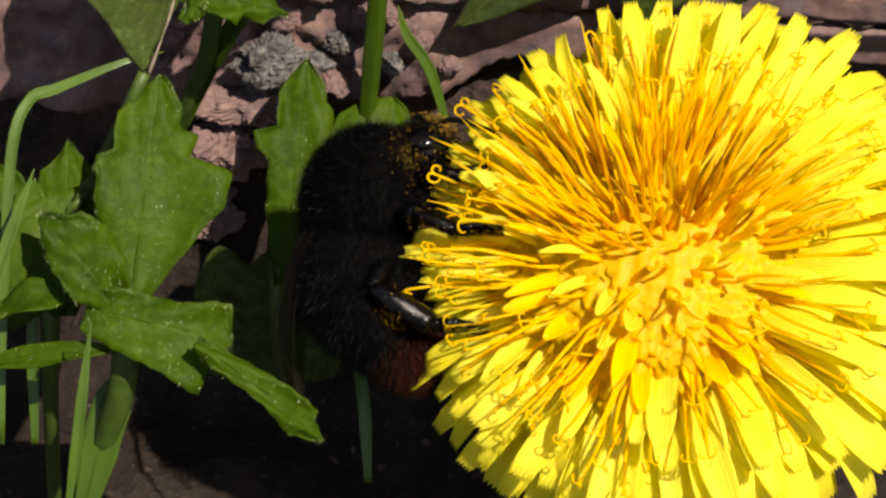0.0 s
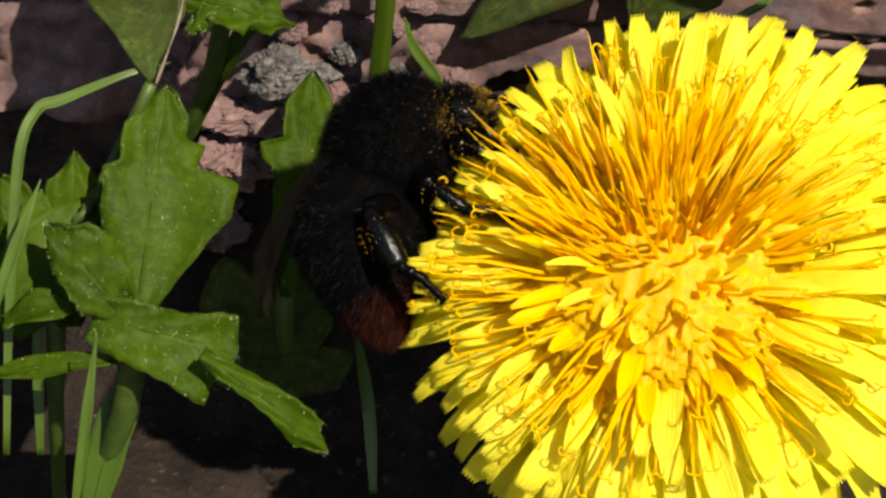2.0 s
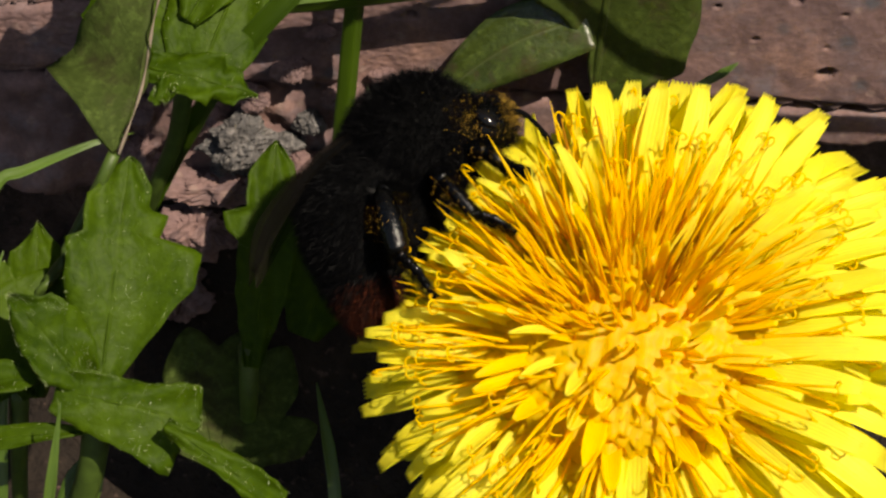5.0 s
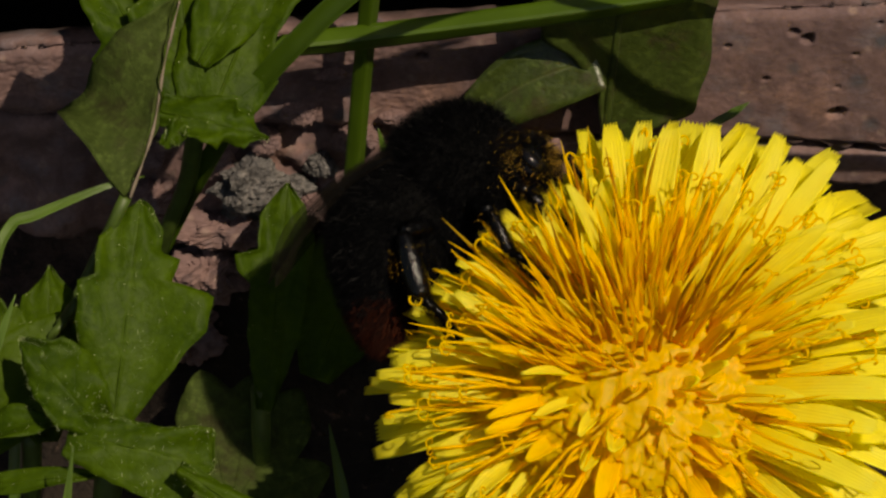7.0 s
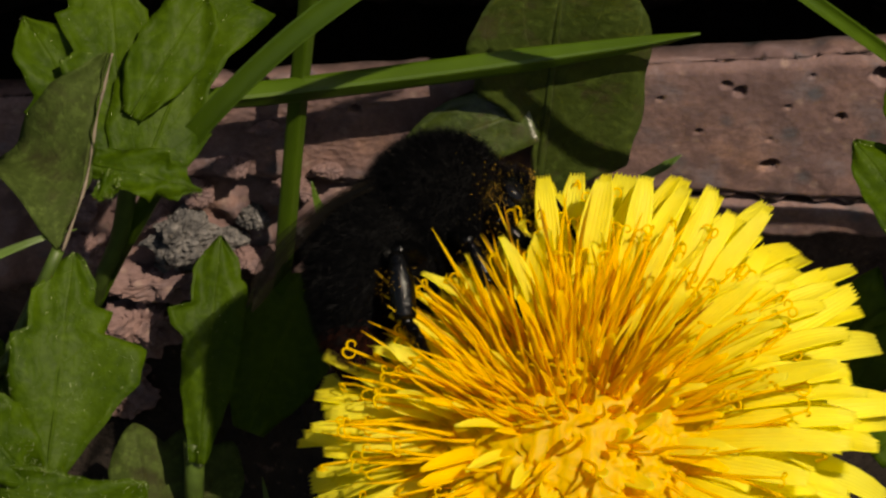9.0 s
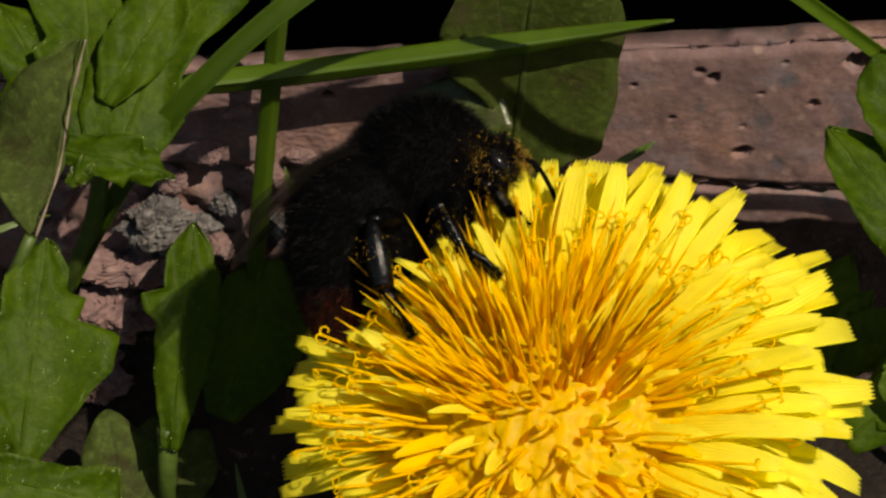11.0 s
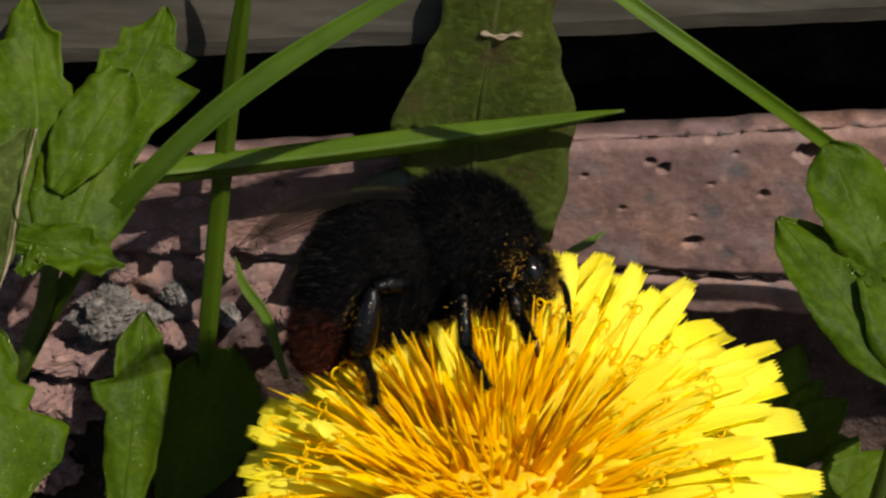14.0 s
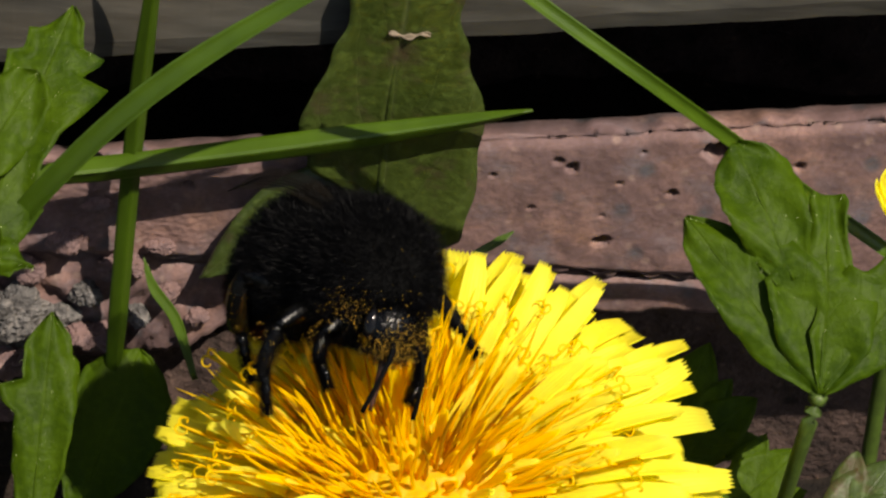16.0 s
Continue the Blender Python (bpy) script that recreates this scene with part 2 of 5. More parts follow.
class Shape:
    """Vertices, faces and surface coordinates gathered from several pieces of one mesh."""

    def __init__(self):
        self.v, self.f, self.uv = [], [], []

    def add(self, v, f, uv=None):
        k = len(self.v)
        self.v += list(v)
        self.f += [tuple(i + k for i in face) for face in f]
        self.uv += list(uv) if uv is not None else [(0, 0)] * len(v)

    def mesh(self, name, material, smooth=True):
        return mesh_of(name, self.v, self.f, material, self.uv, smooth)


def curve(points, n):
    """n + 1 points on a smooth curve through the given ones."""
    p = [Vector(q) for q in points]
    p = [2 * p[0] - p[1]] + p + [2 * p[-1] - p[-2]]
    out, segs = [], len(p) - 3
    for i in range(n + 1):
        s = min(i / n * segs, segs - 1e-6)
        k = int(s)
        t = s - k
        a, b, c, d = p[k:k + 4]
        out.append(0.5 * (2 * b + (c - a) * t + (2 * a - 5 * b + 4 * c - d) * t * t + (3 * b - a - 3 * c + d) * t ** 3))
    return out


def blade(shape, points, width, normal, n=20, cols=6, cup=0.0, thick=0.18, twist=0.0, wave=0.0, seed=0, edge=None, keel=0.0):
    """A closed thin leaf along a curve. width(s): half width at s (0 to 1). cup: how far the sides rise. edge(s, side): extra half width."""
    mid = curve(points, n)
    face_to = Vector(normal).normalized()
    top, low, uv = [], [], []
    for i, c in enumerate(mid):
        s = i / n
        tan = (mid[min(i + 1, n)] - mid[max(i - 1, 0)]).normalized()
        side = tan.cross(face_to).normalized()
        up = side.cross(tan).normalized()
        if twist:
            q = Matrix.Rotation(radians(twist * s), 3, tan)
            side, up = q @ side, q @ up
        for j in range(cols + 1):
            x = 2 * j / cols - 1
            w = width(s) + (edge(s, 1 if x > 0 else -1) if edge else 0.0)
            ripple = wave * math.sin(9 * s + 4 * x + seed) * abs(x) + 0.4 * wave * noise.noise((6 * s, 2 * x, seed))
            q = c + side * (x * w) + up * (cup * w * x * x + keel * w * abs(x) + ripple)
            t = thick * (1 - 0.75 * abs(x)) * (0.25 + 0.75 * min(1, 6 * (1 - s)))
            top.append(q + up * t * 0.5)
            low.append(q - up * t * 0.5)
            uv.append((s, 0.5 + 0.5 * x))
    m, k = cols + 1, len(top)
    faces = []
    for i in range(n):
        for j in range(cols):
            a = i * m + j
            faces.append((a, a + 1, a + m + 1, a + m))
            faces.append((k + a, k + a + m, k + a + m + 1, k + a + 1))
        for j in (0, cols):
            a = i * m + j
            quad = (a, a + m, k + a + m, k + a)
            faces.append(quad if j == 0 else quad[::-1])
    for i in (0, n):
        for j in range(cols):
            a = i * m + j
            quad = (a, k + a, k + a + 1, a + 1)
            faces.append(quad if i == 0 else quad[::-1])
    shape.add(top + low, faces, uv + uv)


def tube(shape, points, radius, n=16, sides=8):
    """A round stalk along a curve. radius(s) gives its half thickness."""
    mid = curve(points, n)
    v, f, uv = [], [], []
    ref = Vector((0.3, 0.5, 0.8))
    for i, c in enumerate(mid):
        tan = (mid[min(i + 1, n)] - mid[max(i - 1, 0)]).normalized()
        a = tan.cross(ref).normalized()
        b = tan.cross(a)
        r = radius(i / n)
        for j in range(sides):
            g = math.tau * j / sides
            v.append(c + a * (r * math.cos(g)) + b * (r * math.sin(g)))
            uv.append((i / n, j / sides))
    for i in range(n):
        for j in range(sides):
            q = i * sides
            f.append((q + j, q + (j + 1) % sides, q + sides + (j + 1) % sides, q + sides + j))
    f.append(tuple(range(sides))[::-1])
    f.append(tuple(n * sides + j for j in range(sides)))
    shape.add(v, f, uv)


def ball(shape, centre, radii, seg=24, rings=16, rough=0.0, freq=0.5, seed=0.0, bend=0.0):
    """A rounded lump; bend drops its rear end."""
    v, f = [], []
    c = Vector(centre)
    for i in range(1, rings):
        th = math.pi * i / rings
        for j in range(seg):
            ph = math.tau * j / seg
            d = Vector((math.cos(th), math.sin(th) * math.cos(ph), math.sin(th) * math.sin(ph)))
            at = (c + Vector([d[a] * radii[a] for a in range(3)])) * freq + Vector((seed, 0, 0))
            k = 1 + rough * noise.noise(at)
            if rough > 0.5:
                k += rough * (0.4 * abs(noise.noise(at * 2.3)) + 0.3 * noise.noise(at * 4.7) + 0.18 * noise.noise(at * 10))
            p = Vector([d[a] * radii[a] * k for a in range(3)])
            p.z -= bend * max(0.0, -d.x) ** 2
            v.append(c + p)
    v.append(c + Vector((radii[0], 0, 0)))
    v.append(c + Vector((-radii[0], 0, -bend)))
    for i in range(rings - 2):
        for j in range(seg):
            a, b = i * seg + j, i * seg + (j + 1) % seg
            f.append((a, a + seg, b + seg, b))
    e = len(v)
    for j in range(seg):
        f.append((e - 2, j, (j + 1) % seg))
        q = (rings - 2) * seg
        f.append((e - 1, q + (j + 1) % seg, q + j))
    shape.add(v, f)


def part(name, mesh, parent, label="", m=None):
    ob = new(name, mesh)
    ob.parent = parent
    if m is not None:
        ob.matrix_basis = m
    return tagged(ob, label) if label else ob


def thing(name, label, category, mesh=None, group="", kind=""):
    return tagged(new(name, mesh), label, category, group, kind)


# ---- ground, bricks, board ----
def spaced(n, reach, near):
    """Coordinates from -reach to reach, close together in the middle."""
    k = math.asinh(reach / near)
    return [near * math.sinh(k * (2 * i / n - 1)) for i in range(n + 1)]


def build_ground():
    xs, n = spaced(220, 200000.0, 14.0), 221
    v, f = [], []
    for y in xs:
        for x in xs:
            r = math.hypot(x, y)
            fade = max(0.0, 1 - r / 400)
            z = -27 + fade * (3.5 * noise.noise((x * 0.05, y * 0.05, 1)) + 2.2 * noise.noise((x * 0.17, y * 0.17, 2)) + 1.2 * noise.noise((x * 0.5, y * 0.5, 3)))
            if 8 < y < 60 and -90 < x < 0:
                h = math.exp(-((y - 36) / 9) ** 2) * math.exp(-((x + 34) / 18) ** 2)
                z += 24 * h + h * 5 * noise.noise((x * 0.25, y * 0.25, 12)) + h * 3 * noise.noise((x * 0.7, y * 0.7, 13))
            v.append((x, y, z))
    for i in range(n - 1):
        for j in range(n - 1):
            a = i * n + j
            f.append((a, a + 1, a + n + 1, a + n))
    thing("ground", "dark crumbly garden soil, shade put into its colour", "soil", mesh_of("ground", v, f, SOIL), kind="structure")


def brick_slab(name, label, x0, x1, front, back, z0, height, nx, ny, pits=(), seed=0.0, crumble=0.0):
    """A worn brick lying flat: a rough top with pits, and rough sides down to its base."""
    def top(x, y, e):
        z = z0 + 0.25 * noise.noise((x * 0.09, y * 0.09, seed)) + 0.10 * noise.noise((x * 0.35, y * 0.35, seed + 5)) + 0.05 * noise.noise((x * 1.1, y * 1.1, seed + 9))
        if crumble:
            c = max(0.0, min(1.0, (-8 - x) / 12))
            z += c * crumble * (0.45 * abs(noise.noise((x * 1.1, y * 1.3, seed + 4))) + 0.35 * noise.noise((x * 2.6, y * 2.6, seed + 6)) + 0.22 * noise.noise((x * 5, y * 5, seed + 7)) + noise.noise((x * 0.16, y * 0.2, seed + 2)) + 0.7 * noise.noise((x * 0.5, y * 0.5, seed + 3)))
        for px_, py_, wide in pits:
            pr = 0.68 * wide
            d = math.hypot((x - px_) * 0.85, y - py_) / (pr * 0.8)
            if d < 1.6:
                z -= pr * 2.0 * max(0.0, 1 - (d * (0.9 + 0.3 * noise.noise((x * 1.5, y * 1.5, px_)))) ** 5)
        return z - 0.7 * e ** 3
    v, f = [], []
    for i in range(ny + 1):
        for j in range(nx + 1):
            x = x0 + (x1 - x0) * j / nx
            fy, by = front(x), back(x)
            s = i / ny
            y = fy + (by - fy) * s
            rim = min((y - fy), (by - y), (x - x0), (x1 - x))
            v.append((x, y, top(x, y, max(0.0, 1 - rim / 1.1))))
    m = nx + 1
    for i in range(ny):
        for j in range(nx):
            a = i * m + j
            f.append((a, a + 1, a + m + 1, a + m))
    rim = [j for j in range(m)] + [i * m + nx for i in range(1, ny + 1)] + [ny * m + j for j in range(nx - 1, -1, -1)] + [i * m for i in range(ny - 1, 0, -1)]
    prev = rim
    for step, drop in enumerate((0.12, 0.4, 1.0)):
        cur = []
        for a in rim:
            x, y, z = v[a]
            k = 0.9 * noise.noise((x * 0.5, y * 0.5, drop * 9 + seed)) if step < 2 else 0.3
            v.append((x, y + k * (1 if y < (front(x) + back(x)) / 2 else -1), z0 - height * drop))
            cur.append(len(v) - 1)
        for q in range(len(rim)):
            f.append((prev[q], cur[q], cur[(q + 1) % len(rim)], prev[(q + 1) % len(rim)]))
        prev = cur
    f.append(tuple(prev[::-1]))
    return thing(name, label, "brick", mesh_of(name, v, f, BRICK), group="bricks of the border")


WALL_Y = 33.0


def stand(ob):
    """Turns a flat brick up into the face of the wall."""
    ob.matrix_basis = pose(0, WALL_Y * MM, 0, 90)
    return ob


def build_bricks():
    joint = lambda x: 5.3 - 0.045 * (x - 15) + 0.3 * noise.noise((x * 0.12, 0, 4)) + 0.2 * noise.noise((x * 0.5, 0, 4))
    crest = lambda x: 18.5 + 0.070 * x + 0.25 * noise.noise((x * 0.10, 0, 14)) + 0.2 * noise.noise((x * 0.4, 0, 14))
    pits = [(16.7, 9.1, 0.98), (22.1, 14.1, 0.68), (13.9, 16.7, 0.85), (12.7, 17.4, 0.59), (25.4, 18.3, 1.61), (17.8, 15.2, 0.42), (10.8, 12.6, 0.42), (16.6, 11.8, 0.30), (28.9, 13.0, 0.51), (-16.8, 14.8, 0.77), (-21.6, 10.4, 0.68), (32.1, 16.9, 0.68), (7.6, 15.9, 0.38), (25.1, 8.9, 0.42), (19.5, 18.3, 0.34)]
    stand(brick_slab("brick", "pitted pinkish red brick with grey specks", -70, 118, lambda x: joint(x) + 0.35, crest, 0.0, 3.2, 1000, 84, pits, 1.0, 0.24))
    ragged = lambda x: 1.0 + 0.7 * noise.noise((x * 0.10, 0, 8)) + 0.7 * noise.noise((x * 0.33, 0, 9)) + 0.35 * noise.noise((x * 1.1, 0, 9)) - 5.0 * max(0.0, min(1.0, (-12 - x) / 8))
    stand(brick_slab("brick", "broken strip of pinkish brick with a ragged lower edge", -68, 118, ragged, lambda x: joint(x) - 0.35, -0.3, 8, 430, 14, (), 3.0, 1.3))


def build_wall():
    """Dark mortar and earth behind and under the bricks, and the wall that carries the board."""
    v, f = [], []
    prof = [(46.0, -42.0), (45.5, -30.0), (45.0, -20.0), (44.5, -12.0), (44.0, -3.0), (52.0, -3.0), (54.0, -38.0), (104.0, -38.0), (104.0, 30.0), (60.0, 36.0), (41.0, 36.0), (41.0, 120.0), (140.0, 120.0), (140.0, -42.0)]
    xs = [-400 + 300 * i / 30 for i in range(30)] + [-100 + 130 * i / 200 for i in range(200)] + [30 + 370 * i / 60 for i in range(61)]
    for x in xs:
        for y, z in prof:
            k = 1.6 * noise.noise((x * 0.12, z * 0.3, 4)) + 0.8 * noise.noise((x * 0.5, z, 6)) if y < 50 else 0
            if y < 50:
                k -= 8.0 * max(0.0, min(1.0, (2 - x) / 14))
            v.append((x, y + k, z))
    m = len(prof)
    for i in range(len(xs) - 1):
        for j in range(m):
            a, b = i * m + j, i * m + (j + 1) % m
            f.append((a, b, b + m, a + m))
    f.append(tuple(range(m))[::-1])
    f.append(tuple((len(xs) - 1) * m + j for j in range(m)))
    thing("wall", "dark earthy mortar core of a low wall", "wall", mesh_of("wall", v, f, RUBBLE), kind="structure")


def build_board():
    v, f = [], []
    prof = [(35.0, 29.0), (32.2, 29.7), (31.8, 31.3), (32.4, 62.0), (33.0, 63.0), (57.0, 63.0), (57.0, 29.0)]
    xs = [-200 + 400 * i / 160 for i in range(161)]
    for x in xs:
        for y, z in prof:
            v.append((x, y + 0.2 * noise.noise((x * 0.15, z * 0.2, 2)), z + 0.15 * noise.noise((x * 0.2, y, 5)) + 0.075 * x))
    m = len(prof)
    for i in range(len(xs) - 1):
        for j in range(m):
            a, b = i * m + j, i * m + (j + 1) % m
            f.append((a, b, b + m, a + m))
    f.append(tuple(range(m))[::-1])
    f.append(tuple((len(xs) - 1) * m + j for j in range(m)))
    thing("board", "weathered grey wooden board over the brick course", "board", mesh_of("board", v, f, BOARD, smooth=False))


def pebble(name, label, place, radii, seed, material):
    s = Shape()
    ball(s, (0, 0, 0), radii, 56, 38, 0.6, 0.75, seed)
    ob = thing(name, label, "stone", s.mesh(name, material, False), group="stones on the bricks")
    ob.location = Vector(place) * MM
    return ob


def build_stones():
    pebble("stone", "rough grey stone lying on broken brick", (-31.1, 31.5, 2.6), (2.6, 1.9, 2.2), 3, STONE)
    pebble("stone", "long pinkish shard of brick on the rubble", (-32.6, 31.5, -2.0), (4.6, 1.8, 1.1), 8, BRICK)
    pebble("stone", "pinkish shard of brick on the rubble", (-25.1, 32.0, -0.2), (2.4, 1.5, 1.0), 21, BRICK)
    pebble("stone", "dark crumb of brick on the rubble", (-34.4, 31.0, -6.4), (3.0, 2.2, 2.0), 31, BRICK)
    pebble("stone", "dark crumb of brick on the rubble", (-36.5, 30.0, -12.5), (2.6, 2.2, 2.4), 41, BRICK)
    r = random.Random(5)
    for u, w, size in STONE_SPOTS:
        pebble("stone", "small chip of pinkish brick", (u, 32.6, w), (size * r.uniform(0.8, 1.3), size * 0.8, size * 0.7), r.uniform(0, 90), BRICK if r.random() < 0.7 else STONE)


STONE_SPOTS = [(-31.5, -1.0, 1.6), (-27.5, 1.5, 1.3), (-25.0, 4.0, 1.5), (-22.0, 6.5, 1.6), (-26.5, 9.5, 1.3), (-34.0, 4.0, 1.5), (-21.0, 1.5, 1.2), (-18.5, 4.0, 1.1), (-40.0, 5.0, 1.9), (-24.0, 13.0, 0.9), (-36.5, 8.0, 1.3), (-19.0, 9.0, 0.9), (-29.5, 6.5, 1.4), (-44.0, 9.0, 1.6), (-16.0, 1.5, 1.0), (-39.0, 0.0, 1.8), (-29.0, 13.5, 0.8)]
build_ground()
build_bricks()
build_wall()
build_board()
build_stones()


# ---- leaves and grass ----
CAM_SIDE = (0.0, -0.55, 0.83)


def lobe_width(w, peak=0.6, foot=0.25, power=1.0):
    def fn(s):
        a = foot + (1 - foot) * math.sin(math.pi / 2 * min(1, s / peak)) if s < peak else (1 - min(1.0, (s - peak) / (1 - peak)) ** (1.55 * power)) ** 0.85
        return max(0.02, w * a)
    return fn


def lobed(shape, base, tip, width, normal=CAM_SIDE, bow=0.0, cup=0.12, teeth=((0.55, 1, 0.42), (0.6, -1, 0.42)), seed=0, wave=0.25, n=22, power=1.0):
    """A lobe of a cut leaf with smaller side lobes, each (where it starts, which side, how long)."""
    b, t, up = Vector(base), Vector(tip), Vector(normal).normalized()
    along = t - b
    side = along.cross(up).normalized()
    mid = (b + t) / 2 + up * bow
    blade(shape, (b, mid, t), lobe_width(width, 0.5, 0.45, power), up, n, 8, cup, 0.22, 0, wave, seed)
    for k, (s, sign, length) in enumerate(teeth):
        p = b.lerp(t, s * 0.55) + up * (bow * 2 * s * (1 - s) * 1.6 - 0.05 - 0.02 * k)
        q = b.lerp(t, min(0.97, s + length * 0.62)) + side * sign * (width * 0.55 + along.length * length * 0.30) + up * (bow * 0.5 * (1 - s) + 0.10)
        blade(shape, (p, (p + q) / 2 + side * sign * width * 0.12, q), lobe_width(width * 0.55, 0.5, 0.7), up, 14, 6, cup, 0.2, 0, wave * 0.6, seed + k + 1)


def palmate(shape, centre, normal, tips, spread=26.0, floor=0.42, fold=0.0, rumple=0.8, seed=0, thick=0.22, teeth=0.03, point=1.5, cut=0.36):
    """One broad cut leaf: pointed lobes that reach from a common centre to the given tips, with toothed edges."""
    c, up = Vector(centre), Vector(normal).normalized()
    first = Vector(tips[0]) - c
    e1 = (first - up * first.dot(up)).normalized()
    e2 = up.cross(e1)
    lobes = []
    for tip in tips:
        d = Vector(tip) - c
        x, y = d.dot(e1), d.dot(e2)
        lobes.append((math.atan2(y, x), math.hypot(x, y), d.dot(up)))
    lobes.sort()
    half = radians(spread)
    start, stop = lobes[0][0] - half * 1.25, lobes[-1][0] + half * 1.25
    low = floor * min(l for _, l, _ in lobes)
    n, rings = 26 * len(lobes) + 20, 12

    def rim(a):
        best, near, dist = low, 0.0, 9.0
        for ang, length, _ in lobes:
            x = (a - ang) / half
            if abs(x) < dist:
                dist, near = abs(x), x
            if abs(x) < 1.3:
                saw = 2 * abs((x * 1.3 + 0.5) % 1 - 0.5)
                best = max(best, length * (1 - cut * abs(x) ** point - teeth * saw - 0.5 * max(0, abs(x) - 0.8)))
        ends = min(1.0, (a - start) / (half * 0.5), (stop - a) / (half * 0.5))
        return best * max(0.05, ends) ** 0.5, max(-1.0, min(1.0, near))

    flat = np.array([(l * math.cos(g), l * math.sin(g)) for g, l, _ in lobes])
    lean = np.linalg.lstsq(flat, np.array([h for _, _, h in lobes]), rcond=None)[0]
    top, bot, uv = [], [], []
    for i in range(n + 1):
        a = start + (stop - start) * i / n
        r, x = rim(a)
        h = r * (lean[0] * math.cos(a) + lean[1] * math.sin(a))
        for j in range(rings + 1):
            s = 0.02 + 0.98 * j / rings
            p = c + (e1 * math.cos(a) + e2 * math.sin(a)) * (r * s)
            z = h * s + fold * r * s * (abs(x) - 0.4) + rumple * (noise.noise((p.x * 0.35, p.y * 0.35, p.z * 0.35 + seed)) + 0.4 * noise.noise((p.x * 0.9, p.y * 0.9, p.z * 0.9 + seed))) * s
            t = thick * (1 - 0.7 * s) * 0.5
            top.append(p + up * (z + t))
            bot.append(p + up * (z - t))
            uv.append((s, 0.5 + 0.5 * abs(x)))
    m, k = rings + 1, len(top)
    faces = []
    for i in range(n):
        for j in range(rings):
            q = i * m + j
            faces.append((q, q + 1, q + m + 1, q + m))
            faces.append((k + q, k + q + m, k + q + m + 1, k + q + 1))
        q = i * m + rings
        faces.append((q, k + q, k + q + m, q + m))
    for i in (0, n):
        for j in range(rings):
            q = i * m + j
            quad = (q, k + q, k + q + 1, q + 1)
            faces.append(quad if i == 0 else quad[::-1])
    shape.add(top + bot, faces, uv + uv)
    ribs = []
    for ang, _, _ in lobes:
        i = round((ang - start) / (stop - start) * n)
        ribs.append([top[i * m + j] for j in range(0, rings, 2)])
    return ribs


def palm_thing(label, centre, normal, tips, material, stalk=None, hairs=0, **shape_args):
    ob = thing("buttercup_leaf", label, "leaf", group="buttercup leaves")
    base = Vector(centre)
    ob.location = base * MM
    shape = Shape()
    ribs = palmate(shape, (0, 0, 0), normal, [Vector(p) - base for p in tips], **shape_args)
    leaf_blade = part("blade", shape.mesh("blade", material), ob)
    for line in ribs:
        s = Shape()
        tube(s, line, lambda q: 0.13 - 0.10 * q, 14, 6)
        part("vein", s.mesh("vein", material), leaf_blade)
    if hairs:
        tagged(part("hairs", hair_mesh(shape, hairs, len(tips)), ob, "short pale leaf hairs"), kind="stuff")
    if stalk:
        s = Shape()
        tube(s, [Vector(p) - base for p in stalk[0]], lambda t: stalk[1] * (1 - 0.35 * t), 14, 8)
        part("stalk", s.mesh("stalk", STALK), ob, "pale green leaf stalk")
    return ob


def hair_mesh(shape, count, seed):
    """Short pale hairs standing on a leaf, most of them along its edges."""
    r = random.Random(seed)
    v, f = [], []
    ids = [i for i, (s, x) in enumerate(shape.uv) if s > 0.97 or x < 0.01 or x > 0.99] * 3 + list(range(0, len(shape.v), 2))
    for _ in range(count):
        i = r.choice(ids)
        p = shape.v[i] + (shape.v[min(i + 1, len(shape.v) - 1)] - shape.v[i]) * r.random() * 0.5
        out = Vector((r.gauss(0, 0.5), -0.6 + r.gauss(0, 0.4), 0.2 + r.gauss(0, 0.6))).normalized()
        side = out.cross(Vector((0.3, 0.4, 0.86))).normalized() * 0.013
        k = len(v)
        v += [p - side, p + side, p + out * r.uniform(0.15, 0.45)]
        f.append((k, k + 1, k + 2))
    return mesh_of("hairs", v, f, HAIR)


def leaf_thing(label, lobes, material, stalk=None, category="leaf", name="buttercup_leaf", group="buttercup leaves", hairs=0):
    ob = thing(name, label, category, group=group)
    base = Vector(lobes[0]["base"])
    ob.location = base * MM
    shape = Shape()
    for i, l in enumerate(lobes):
        args = dict(l)
        args["base"], args["tip"] = Vector(l["base"]) - base, Vector(l["tip"]) - base
        lobe = Shape()
        lobed(lobe, seed=i * 3 + 1, **args)
        shape.add(lobe.v, lobe.f, lobe.uv)
        ob_lobe = part("lobe", lobe.mesh("lobe", material), ob)
        up = Vector(l.get("normal", CAM_SIDE)).normalized()
        b, t = args["base"], args["tip"]
        rib = Shape()
        tube(rib, [b + up * 0.12, (b + t) / 2 + up * (l.get("bow", 0.0) + 0.10), b.lerp(t, 0.9) + up * (0.36 * l.get("bow", 0.0) + 0.08)], lambda q: 0.15 - 0.11 * q, 16, 6)
        part("midrib", rib.mesh("midrib", material), ob_lobe)
    if hairs:
        tagged(part("hairs", hair_mesh(shape, hairs, len(lobes)), ob, "short pale leaf hairs"), kind="stuff")
    if stalk:
        s = Shape()
        pts = [Vector(p) - base for p in stalk[0]]
        tube(s, pts, lambda t: stalk[1] * (1 - 0.35 * t), 14, 8)
        part("stalk", s.mesh("stalk", STALK), ob, "pale green leaf stalk")
    return ob


